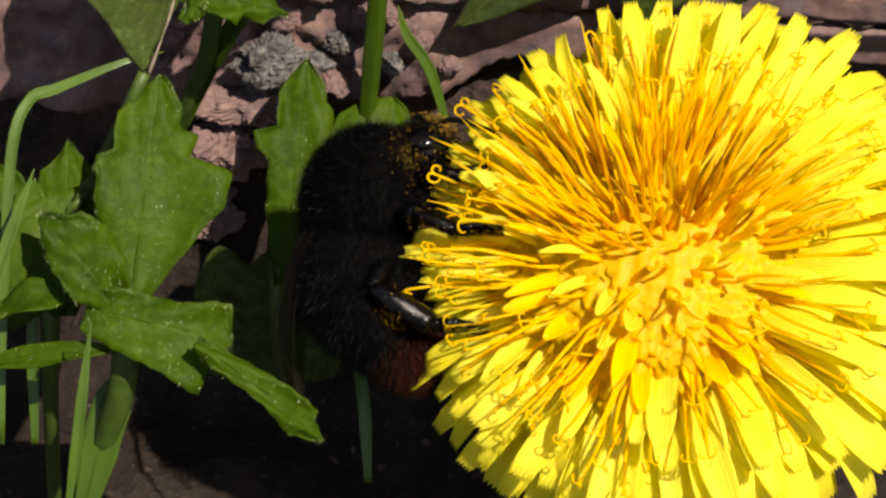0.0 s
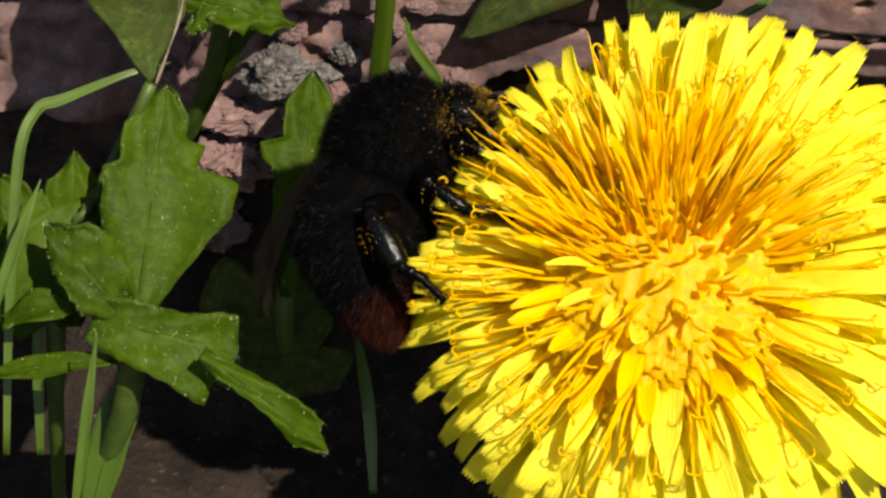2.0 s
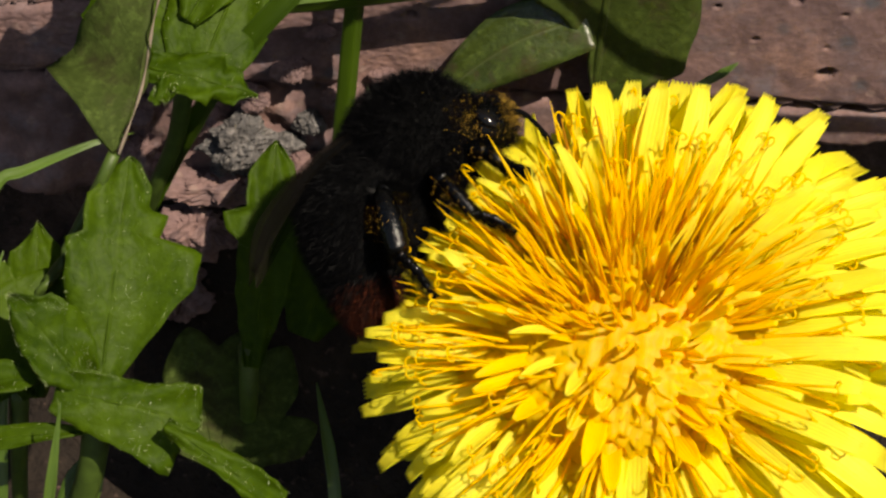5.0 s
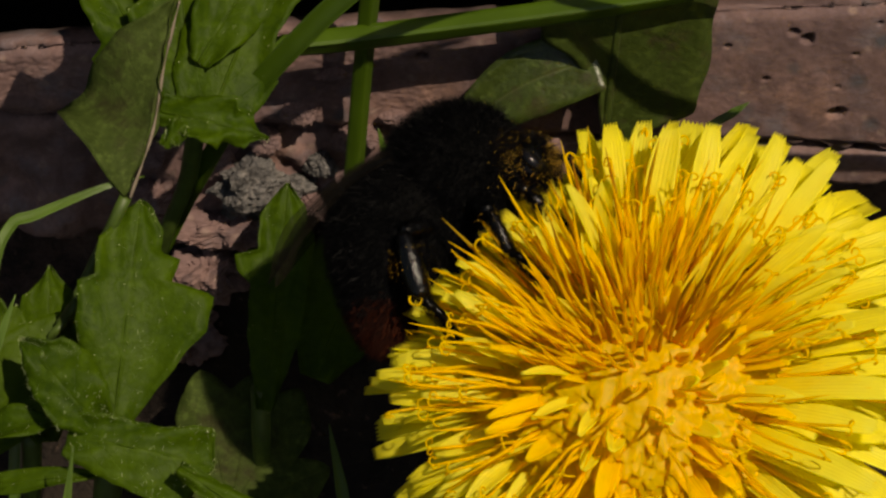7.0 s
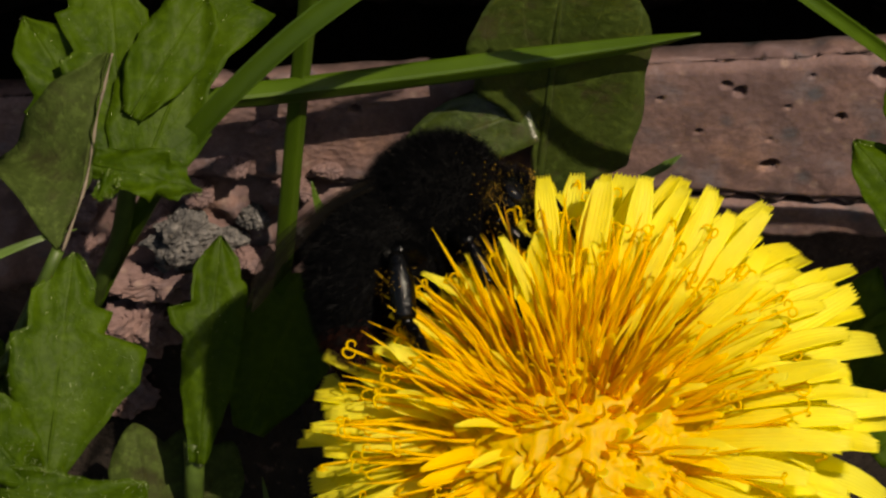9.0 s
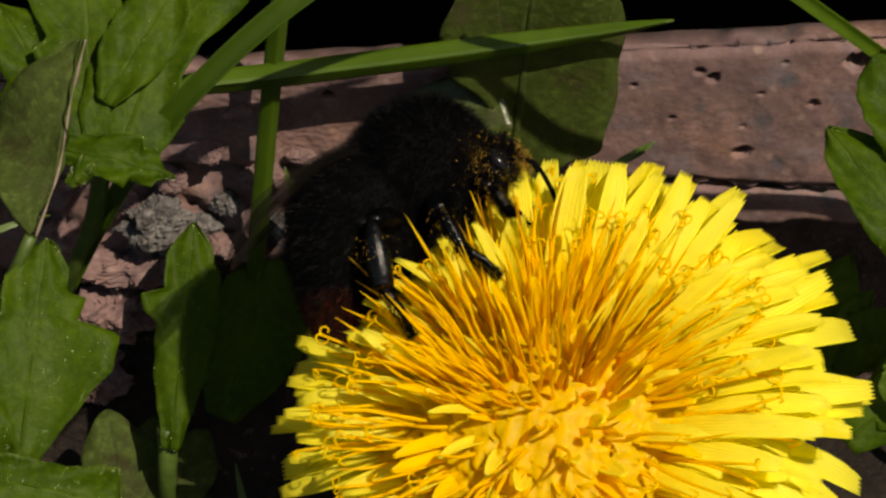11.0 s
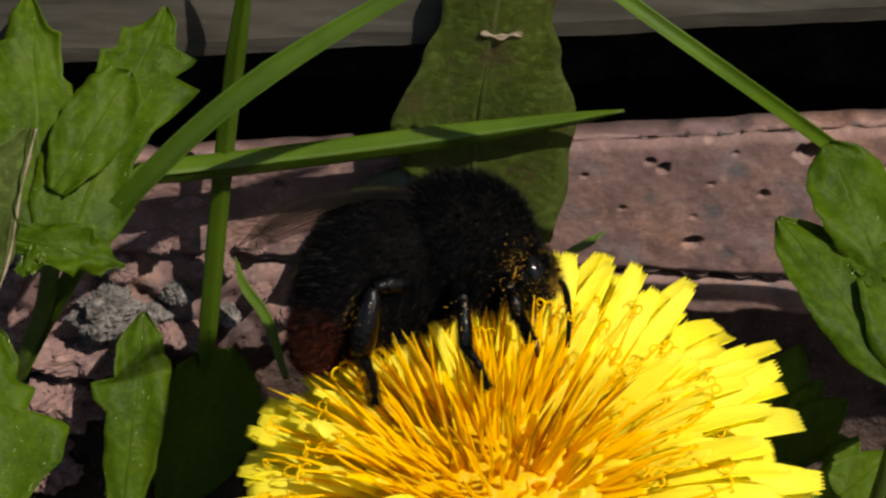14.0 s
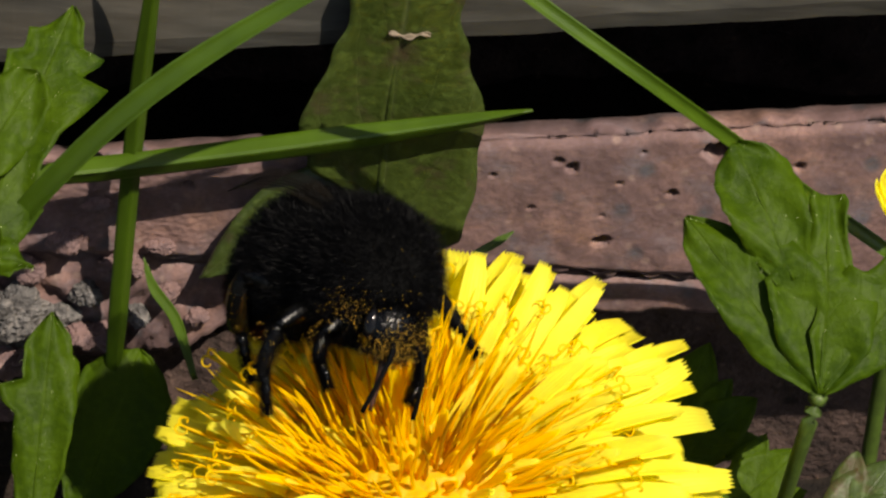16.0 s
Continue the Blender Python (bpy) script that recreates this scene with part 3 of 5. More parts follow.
def cut_blade(shape, base, tip, left, right, normal, bow=0.5, cup=0.12, wave=0.55, seed=0, n=60, cols=12, sway=0.0):
    """A leaf lobe from base to tip. left and right list (how far along, half width) where the outline turns, so that teeth come out sharp."""
    b, t, up = Vector(base), Vector(tip), Vector(normal).normalized()
    side = (t - b).cross(up).normalized()

    def edge(q, sign):
        rows = right if sign > 0 else left
        for (a, p), (c, d) in zip(rows, rows[1:]):
            if q <= c:
                return p + (d - p) * (q - a) / max(1e-6, c - a) + 0.05 * math.sin(46 * q + seed)
        return rows[-1][1]
    blade(shape, (b, b.lerp(t, 0.35) + up * bow + side * sway, b.lerp(t, 0.7) + up * bow * 0.8 + side * sway, t), lambda q: 0.0, up, n, cols, cup, 0.24, 0, wave, seed, edge)


def cut_leaf(label, normal, lobes, material, stalk=None, hairs=0):
    """A leaf of several cut lobes, each with its midrib."""
    ob = thing("buttercup_leaf", label, "leaf", group="buttercup leaves")
    base = Vector(lobes[0][0])
    ob.location = base * MM
    whole = Shape()
    up = Vector(normal).normalized()
    for i, (b, t, left, right, lift, bow) in enumerate(lobes):
        b, t = Vector(b) - base + up * lift, Vector(t) - base + up * lift
        lobe = Shape()
        cut_blade(lobe, b, t, left, right, normal, bow, seed=i * 2.3)
        whole.add(lobe.v, lobe.f, lobe.uv)
        ob_lobe = part("lobe", lobe.mesh("lobe", material), ob)
        rib = Shape()
        tube(rib, [b + up * 0.1, b.lerp(t, 0.35) + up * (bow + 0.07), b.lerp(t, 0.7) + up * (bow * 0.8 + 0.07), b.lerp(t, 0.93) + up * (bow * 0.2 + 0.07)], lambda q: 0.14 - 0.11 * q, 20, 6)
        part("midrib", rib.mesh("midrib", material), ob_lobe)
    if hairs:
        tagged(part("hairs", hair_mesh(whole, hairs, len(lobes)), ob, "short pale leaf hairs"), kind="stuff")
    if stalk:
        st = Shape()
        tube(st, [Vector(p) - base for p in stalk[0]], lambda q: stalk[1] * (1 - 0.35 * q), 14, 8)
        part("stalk", st.mesh("stalk", STALK), ob, "pale green leaf stalk")
    return ob


def grass(label, points, width, normal=CAM_SIDE, material=None, cup=0.5, twist=0.0, n=30, flat_tip=False, keel=0.0):
    ob = thing("grass_blade", label, "grass", group="grass blades")
    base = Vector(points[0])
    ob.location = base * MM
    s = Shape()
    half = width / 2
    fn = (lambda t: half) if flat_tip else (lambda t: max(0.03, half * min(1.0, 0.55 + 1.5 * t) * min(1.0, (1.02 - t) * 2.6) ** 0.8))
    blade(s, [Vector(p) - base for p in points], fn, normal, n, 8, cup, 0.2, twist, 0.05, keel=keel)
    part("blade", s.mesh("blade", material or GRASS), ob)
    s = Shape()
    up = Vector(normal).normalized() * 0.07
    tube(s, [Vector(p) - base + up for p in points], lambda t: half * 0.09 * (1.05 - t), n, 6)
    part("midrib", s.mesh("midrib", material or GRASS), ob)
    return ob


def folded_leaf():
    ob = thing("folded_leaf", "dull dark green folded leaf with a dry brown edge", "leaf")
    base = Vector((-38.3, 8.1, 21.0))
    ob.location = base * MM
    rel = lambda p: Vector(p) - base
    pts = [rel((-38.3, 8.1, 21.0)), rel((-36.7, 11.8, 24.3)), rel((-35.9, 15.5, 27.7)), rel((-34.8, 18.6, 31.2))]
    wide = ((0.0, 0.2), (0.12, 3.2), (0.32, 7.2), (0.45, 7.4), (0.65, 5.2), (0.85, 2.4), (1.0, 0.05))

    def edge(t, side):
        if side > 0:
            return 0.5 * math.sin(math.pi * t) + 0.12 * math.sin(40 * t)
        for (a, p), (b, q) in zip(wide, wide[1:]):
            if t <= b:
                return p + (q - p) * (t - a) / (b - a) + 0.15 * math.sin(34 * t)
        return 0.05
    s = Shape()
    blade(s, pts, lambda t: 0.0, (-0.30, -0.85, -0.40), 40, 12, 0.12, 0.25, 0, 0.5, 4, edge)
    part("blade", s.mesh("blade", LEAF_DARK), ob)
    s = Shape()
    tube(s, [p + Vector((0.35, -0.2, 0.1)) for p in pts], lambda t: 0.10 + 0.05 * math.sin(25 * t), 40, 6)
    part("dry_edge", s.mesh("dry_edge", DRY), ob, "dry pale brown leaf edge")
    s = Shape()
    tube(s, [rel(p) for p in ((-38.3, 8.1, 21.0), (-42.3, 6.0, 12.7), (-44.7, 4.7, 8.2), (-51.2, 26.7, -28.0))], lambda t: 0.5 - 0.1 * t, 16, 8)
    part("stalk", s.mesh("stalk", STALK), ob, "pale green leaf stalk")


def build_plants():
    cut_leaf("bright green hairy buttercup leaf with toothed lobes", (0.15, -0.65, 0.75), [
        ((-39.2, -5.0, 8.2), (-37.3, 9.0, 20.0), ((0.00, 0.9), (0.20, 2.6), (0.45, 3.7), (0.60, 3.9), (0.63, 2.8), (0.80, 2.8), (0.84, 2.1), (0.94, 1.3), (1.00, 0.1)), ((0.00, 0.6), (0.16, 2.0), (0.40, 4.8), (0.47, 5.9), (0.60, 6.1), (0.63, 5.3), (0.64, 3.0), (0.70, 3.2), (0.75, 3.4), (0.77, 2.0), (0.88, 1.9), (0.97, 0.9), (1.00, 0.1)), 0.00, 0.6),
        ((-39.8, -4.4, 8.8), (-45.8, 0.2, 14.0), ((0.00, 0.9), (0.30, 2.4), (0.55, 2.1), (0.80, 1.3), (1.00, 0.1)), ((0.00, 0.9), (0.30, 2.6), (0.55, 3.1), (0.75, 2.4), (0.78, 1.5), (1.00, 0.1)), 0.25, 1.0),
        ((-42.3, -4.7, 9.1), (-31.7, -5.3, 6.4), ((0.00, 1.7), (0.30, 2.0), (0.60, 2.0), (0.80, 2.6), (0.93, 2.6), (0.96, 1.3), (1.00, 0.2)), ((0.00, 1.7), (0.25, 2.6), (0.50, 3.3), (0.72, 4.3), (0.84, 4.4), (0.87, 2.6), (0.95, 1.5), (1.00, 0.2)), 0.30, 0.9),
    ], LEAF, (((-39.1, -3.3, 8.3), (-40.1, -5.4, 1.5), (-43.2, -3.7, -10.0), (-46.5, 4.4, -28.0)), 1.2), 1500)
    cut_leaf("green buttercup leaf behind a nearer leaf", (0.1, -0.6, 0.8), [
        ((-44.4, 0.0, 3.8), (-44.8, 10.7, 11.9), ((0.00, 0.6), (0.30, 2.6), (0.55, 3.2), (0.58, 2.3), (0.80, 2.1), (0.84, 1.4), (1.00, 0.1)), ((0.00, 0.6), (0.30, 2.3), (0.60, 3.0), (0.63, 2.1), (0.85, 1.7), (1.00, 0.1)), 0.00, 0.5),
        ((-44.8, -0.0, 3.8), (-50.7, 8.8, 11.2), ((0.00, 0.6), (0.30, 2.1), (0.60, 2.6), (0.63, 1.7), (0.85, 1.5), (1.00, 0.1)), ((0.00, 0.6), (0.30, 2.6), (0.60, 3.0), (0.63, 2.1), (0.85, 1.7), (1.00, 0.1)), 0.20, 0.5),
    ], LEAF, (((-46.0, 2.0, 3.0), (-46.5, 1.0, -6.0), (-48.0, 6.0, -28.0)), 0.8), 300)
    cut_leaf("narrow bright green buttercup leaf lobe bending down", (0.35, -0.55, 0.72), [
        ((-34.0, -8.4, 9.4), (-24.9, -11.5, 2.6), ((0.00, 0.5), (0.30, 1.1), (0.60, 1.3), (0.85, 1.5), (0.88, 0.8), (0.93, 0.9), (1.00, 0.1)), ((0.00, 0.5), (0.30, 1.0), (0.60, 1.1), (0.80, 1.3), (0.84, 0.8), (0.92, 0.7), (1.00, 0.1)), 0.00, 1.0),
    ], LEAF, hairs=260)
    cut_leaf("upright green buttercup leaf in front of the bricks", (0.1, -0.75, 0.62), [
        ((-29.3, 15.4, -7.5), (-27.5, 27.2, 6.4), ((0.00, 0.7), (0.30, 2.0), (0.52, 2.3), (0.56, 3.3), (0.64, 3.8), (0.66, 1.9), (0.82, 2.0), (0.92, 1.2), (1.00, 0.1)), ((0.00, 0.7), (0.30, 2.1), (0.55, 2.6), (0.72, 2.6), (0.78, 2.5), (0.79, 2.0), (0.90, 1.6), (1.00, 0.1)), 0.00, 0.4),
    ], LEAF, (((-29.6, 17.0, -6.5), (-29.8, 16.0, -13.5), (-30.6, 23.9, -28.0)), 0.9), 200)
    folded_leaf()
    cut_leaf("large bright green buttercup leaf leaning over the bricks", (0.1, -0.60, 0.80), [
        ((-32.8, 13.0, 22.7), (-25.3, 29.6, 34.3), ((0.00, 1.7), (0.15, 3.8), (0.30, 4.4), (0.42, 3.8), (0.44, 2.0), (0.60, 2.8), (0.72, 3.2), (0.74, 2.2), (0.85, 2.4), (0.87, 1.5), (1.00, 0.1)), ((0.00, 1.5), (0.13, 3.0), (0.25, 3.8), (0.29, 2.7), (0.40, 2.4), (0.50, 2.8), (0.66, 4.5), (0.72, 4.8), (0.73, 2.6), (0.80, 3.6), (0.84, 3.7), (0.85, 1.9), (0.95, 1.3), (1.00, 0.1)), 0.50, 0.8),
        ((-33.6, 13.6, 23.3), (-35.5, 29.6, 35.5), ((0.00, 1.7), (0.30, 3.8), (0.42, 4.3), (0.44, 3.1), (0.60, 4.4), (0.62, 3.2), (0.78, 3.4), (0.80, 2.1), (0.90, 1.7), (1.00, 0.1)), ((0.00, 1.3), (0.30, 2.6), (0.60, 2.7), (0.63, 2.0), (0.80, 2.1), (0.82, 1.3), (1.00, 0.1)), 0.10, 0.6),
        ((-34.1, 14.3, 23.8), (-41.4, 23.1, 31.3), ((0.00, 1.7), (0.30, 3.0), (0.50, 3.8), (0.54, 2.6), (0.80, 2.4), (1.00, 0.1)), ((0.00, 1.7), (0.30, 3.4), (0.60, 3.8), (0.62, 3.0), (0.85, 1.9), (1.00, 0.1)), -0.30, 0.4),
        ((-36.1, 14.1, 24.0), (-28.0, 13.1, 22.2), ((0.00, 1.3), (0.40, 1.9), (0.60, 2.2), (0.63, 1.5), (0.80, 1.6), (0.83, 0.9), (1.00, 0.1)), ((0.00, 0.9), (0.30, 1.6), (0.55, 1.9), (0.58, 1.1), (0.80, 1.2), (0.83, 0.6), (1.00, 0.1)), 0.90, 0.6),
        ((-33.3, 17.1, 25.9), (-27.9, 24.9, 31.1), ((0.00, 0.9), (0.30, 2.5), (0.55, 2.8), (0.80, 2.4), (0.93, 1.5), (1.00, 0.2)), ((0.00, 0.9), (0.30, 2.3), (0.55, 2.6), (0.80, 2.1), (0.93, 1.3), (1.00, 0.2)), 1.60, 0.4),
        ((-35.7, 11.9, 22.3), (-34.0, 13.6, 23.3), ((0.00, 0.3), (0.40, 0.9), (0.80, 0.8), (1.00, 0.1)), ((0.00, 0.3), (0.40, 0.9), (0.80, 0.8), (1.00, 0.1)), 1.30, 0.3),
    ], LEAF, (((-33.7, 18.4, 19.7), (-34.9, 19.6, 12.6), (-37.6, 21.5, 3.4), (-43.0, 35.1, -28.0)), 0.8), 800)
    cut_leaf("round dark green leaf in the shade of the flower", (0.2, -0.65, 0.73), [
        ((-25.5, 20.4, -8.7), (-20.8, 30.9, -0.6), ((0.00, 1.3), (0.25, 3.4), (0.50, 4.3), (0.75, 3.7), (0.90, 2.2), (0.97, 1.1), (1.00, 0.1)), ((0.00, 1.3), (0.25, 3.4), (0.50, 4.4), (0.75, 4.0), (0.90, 2.6), (0.97, 1.3), (1.00, 0.1)), 0.00, 0.6),
    ], LEAF, (((-27.6, 20.0, -13.5), (-28.5, 20.0, -20.0), (-29.2, 24.6, -28.0)), 1.0))
    palm_thing("broad green leaf low over the soil, shade put into its colour", (-32.2, 12.0, -16.0), (0.1, -0.5, 0.85), ((-34.9, 22.0, -9.0), (-30.3, 22.0, -9.3), (-26.9, 22.0, -12.2), (-23.9, 14.0, -11.5), (-38.5, 18.0, -11.6)), LEAF_DARK, spread=22.0, floor=0.6, seed=9)
    leaf_thing("small curled green leaf among the grass", [
        dict(base=(-49.0, -3.9, 7.7), tip=(-43.1, -3.8, 9.3), width=1.4, normal=(0, -0.2, 0.95), bow=0.8, cup=0.5, teeth=()),
        dict(base=(-49.4, -6.4, 4.9), tip=(-40.0, -6.3, 6.5), width=1.0, normal=(0, -0.3, 0.9), bow=0.5, cup=0.4, teeth=()),
        dict(base=(-49.4, -2.0, 5.3), tip=(-43.0, 5.5, 12.1), width=3.4, normal=(0.2, -0.6, 0.75), bow=0.5),
    ], LEAF, hairs=300)
    cut_leaf("glossy green lobed leaf in front of the bricks", (0.0, -0.62, 0.78), [
        ((30.0, 4.2, 17.9), (20.4, 14.7, 26.2), ((0.00, 0.4), (0.25, 2.3), (0.50, 2.7), (0.75, 2.2), (0.90, 1.4), (1.00, 0.1)), ((0.00, 0.4), (0.20, 3.4), (0.40, 5.6), (0.60, 5.1), (0.80, 2.6), (0.92, 1.5), (1.00, 0.1)), 0.00, 0.5),
        ((30.0, 4.2, 17.9), (31.2, 16.0, 27.3), ((0.00, 0.4), (0.20, 3.4), (0.50, 4.7), (0.62, 2.6), (0.80, 1.5), (0.97, 1.5), (1.00, 1.3)), ((0.00, 0.4), (0.20, 3.4), (0.50, 4.1), (0.62, 2.0), (0.80, 1.3), (0.97, 1.4), (1.00, 1.2)), 0.12, 0.5),
        ((30.1, 4.2, 17.9), (38.9, 12.8, 24.8), ((0.00, 0.4), (0.20, 3.4), (0.45, 4.7), (0.60, 4.1), (0.62, 2.8), (0.85, 2.1), (0.90, 1.3), (1.00, 0.1)), ((0.00, 0.4), (0.30, 2.6), (0.60, 3.0), (0.63, 2.1), (0.85, 1.9), (1.00, 0.1)), 0.06, 0.5),
        ((28.2, 10.8, 23.1), (24.1, 19.0, 29.6), ((0.00, 1.3), (0.30, 2.5), (0.55, 3.1), (0.75, 2.8), (0.90, 1.8), (1.00, 0.3)), ((0.00, 1.3), (0.30, 2.8), (0.55, 3.4), (0.75, 3.2), (0.90, 2.1), (1.00, 0.3)), 0.90, 0.3),
    ], LEAF, (((30.0, 4.2, 17.9), (28.8, 3.8, 10.9), (27.0, 14.2, -28.0)), 0.7), 300)
    leaf_thing("dark green toothed leaf under the flower", [
        dict(base=(20.0, 12.0, 3.9), tip=(24.2, 20.0, 9.4), width=2.6, normal=(0.1, -0.5, 0.85)),
        dict(base=(20.1, 12.0, 3.3), tip=(27.8, 16.0, 7.1), width=2.4, normal=(0.1, -0.5, 0.85)),
        dict(base=(23.0, 6.0, 2.3), tip=(30.6, 10.0, 7.2), width=2.6, normal=(0.1, -0.5, 0.85)),
    ], LEAF)
    leaf_thing("pale green leaf low beside the flower", [
        dict(base=(30.6, -1.6, 7.2), tip=(36.7, 4.6, 11.2), width=2.6, normal=(-0.2, -0.5, 0.85)),
    ], LEAF_DULL)


def build_dandelion_leaf():
    ob = thing("dandelion_leaf", "long dull green dandelion leaf with reddish blotches and wavy edge", "leaf")
    base = Vector((-2.2, 30.2, -3.2))
    ob.location = base * MM
    s = Shape()
    rel = lambda p: Vector(p) - base
    face_to = (0.05, -0.85, 0.45)
    pts = [rel((-2.2, 30.2, -3.2)), rel((-2.1, 30.2, 8.2)), rel((-1.5, 30.6, 17.6)), rel((-0.9, 30.2, 27.1)), rel((0.0, 29.4, 36.2)), rel((0.0, 29.4, 44.2)), rel((-0.7, 29.4, 51.0))]

    def profile(t, wide):
        for (a, p), (b, q) in zip(wide, wide[1:]):
            if t <= b:
                k = (t - a) / (b - a)
                return p + (q - p) * k * k * (3 - 2 * k)
        return 0.1

    left = (0.0, 0.4), (0.27, 0.6), (0.31, 3.2), (0.36, 6.2), (0.42, 6.8), (0.48, 6.0), (0.54, 5.2), (0.60, 4.3), (0.70, 4.0), (0.85, 3.4), (1.0, 0.1)
    right = (0.0, 0.4), (0.15, 0.5), (0.19, 3.4), (0.24, 6.6), (0.32, 7.6), (0.40, 7.6), (0.48, 7.0), (0.56, 5.6), (0.64, 4.1), (0.72, 3.9), (0.85, 3.3), (1.0, 0.1)

    def edge(t, side):
        e = 0.22 * math.sin(31 * t) + 0.16 * math.sin(57 * t + 1)
        return profile(t, right if side > 0 else left) + e * min(1, 4 * t) * min(1, 5 * (1 - t))
    blade(s, pts, lambda t: 0.0, face_to, 90, 14, 0.06, 0.3, 0, 0.4, 2, edge)
    lobe = [rel((-3.0, 30.6, 16.6)), rel((-9.3, 30.2, 13.7)), rel((-15.9, 30.2, 7.4))]
    blade(s, lobe, lobe_width(2.9, 0.42, 0.9, 0.9), (-0.05, -0.80, 0.60), 24, 8, 0.1, 0.3, 0, 0.3, 5)
    part("blade", s.mesh("blade", DANDELION), ob)
    s = Shape()
    tube(s, [rel((-2.2, 30.2, -3.9)), rel((-2.1, 30.2, 8.1)), rel((-1.5, 30.6, 17.6)), rel((-0.9, 30.2, 27.1)), rel((-0.0, 29.4, 36.2))], lambda t: 0.5 - 0.35 * t, 20, 8)
    part("midrib", s.mesh("midrib", DANDELION), ob)
    s = Shape()
    blade(s, [rel((-1.4, 29.4, 32.4)), rel((-0.0, 29.4, 32.0)), rel((1.3, 29.4, 32.3)), rel((2.3, 30.2, 31.1))], lambda t: 0.17 + 0.09 * math.sin(20 * t), face_to, 16, 4, 0.6, 0.3, 0, 0.2)
    part("dry_shred", s.mesh("dry_shred", DRY), ob, "pale dry shred of leaf skin")


def build_grass():
    grass("broad green grass blade leaning across the bricks", ((-37.3, 21.0, 4.1), (-33.6, 20.0, 13.4), (-28.3, 16.0, 25.8), (-18.9, 15.0, 37.4), (-6.9, 15.0, 46.6), (2.3, 14.0, 52.1)), 1.75, (-0.3, -0.75, 0.6), cup=0.45)
    grass("upright green grass blade before the bricks", ((-23.0, 29.0, -3.2), (-22.5, 29.0, 1.4), (-20.8, 29.0, 21.4), (-19.1, 26.6, 38.0), (-18.2, 24.7, 47.4)), 1.6, (0.25, -0.85, 0.45), cup=0.0, keel=-0.7)
    grass("pointed green grass blade lying level across a leaf", ((-31.2, 26.8, 19.5), (-28.2, 27.3, 19.8), (-19.4, 27.8, 20.7), (-6.3, 27.8, 22.9), (4.1, 27.8, 24.9), (9.8, 27.3, 26.6)), 2.0, (0.05, -0.90, 0.42), cup=0.0, keel=-1.1)
    grass("thin green grass blade leaning to the bricks", ((4.5, 16.0, 48.8), (7.5, 16.0, 45.4), (17.7, 16.0, 37.0), (31.1, 24.0, 21.1), (38.8, 24.0, 14.9)), 1.15, (0.3, -0.8, 0.5), cup=0.8, flat_tip=True)
    grass("thin bent grass blade", ((-49.1, -7.5, -2.3), (-48.8, -2.2, 6.6), (-48.0, 4.1, 16.6), (-46.7, 6.6, 19.4), (-44.8, 7.2, 20.0), (-39.9, 8.6, 21.5), (-37.0, 9.9, 21.5)), 0.85, material=GRASS_PALE)
    grass("short thin grass blade", ((-43.1, -15.8, 0.4), (-42.2, -13.4, 6.1), (-41.2, -9.9, 13.0)), 0.8, material=GRASS_PALE)
    grass("thin grass blade beside the leaves", ((-50.2, -4.2, 7.4), (-48.4, -1.6, 11.8), (-46.1, 1.8, 17.0)), 0.9, material=GRASS_PALE)
    grass("thin dark grass blade at the brick edge", ((-16.2, 26.5, -0.1), (-17.7, 28.5, 4.3), (-19.5, 29.5, 7.0), (-20.3, 30.5, 9.4)), 0.9)
    grass("upright grass stem in the shade", ((-47.3, -3.3, -6.6), (-47.3, 1.0, 1.2), (-46.4, 3.6, 7.0)), 0.9)
    grass("upright grass stem in the shade", ((-22.2, 4.0, -18.1), (-22.7, 8.0, -11.9), (-24.1, 14.0, -7.7)), 1.0)
    grass("broad pale grass blade in the shade", ((-43.2, -7.9, -8.7), (-41.3, -4.7, -2.2), (-39.1, -2.3, 2.0)), 3.0, cup=0.2)
    grass("tiny green grass tip at the brick", ((5.9, 29.0, 10.9), (7.7, 29.5, 11.6), (9.3, 30.0, 12.6)), 0.7)


build_plants()
build_dandelion_leaf()
build_grass()


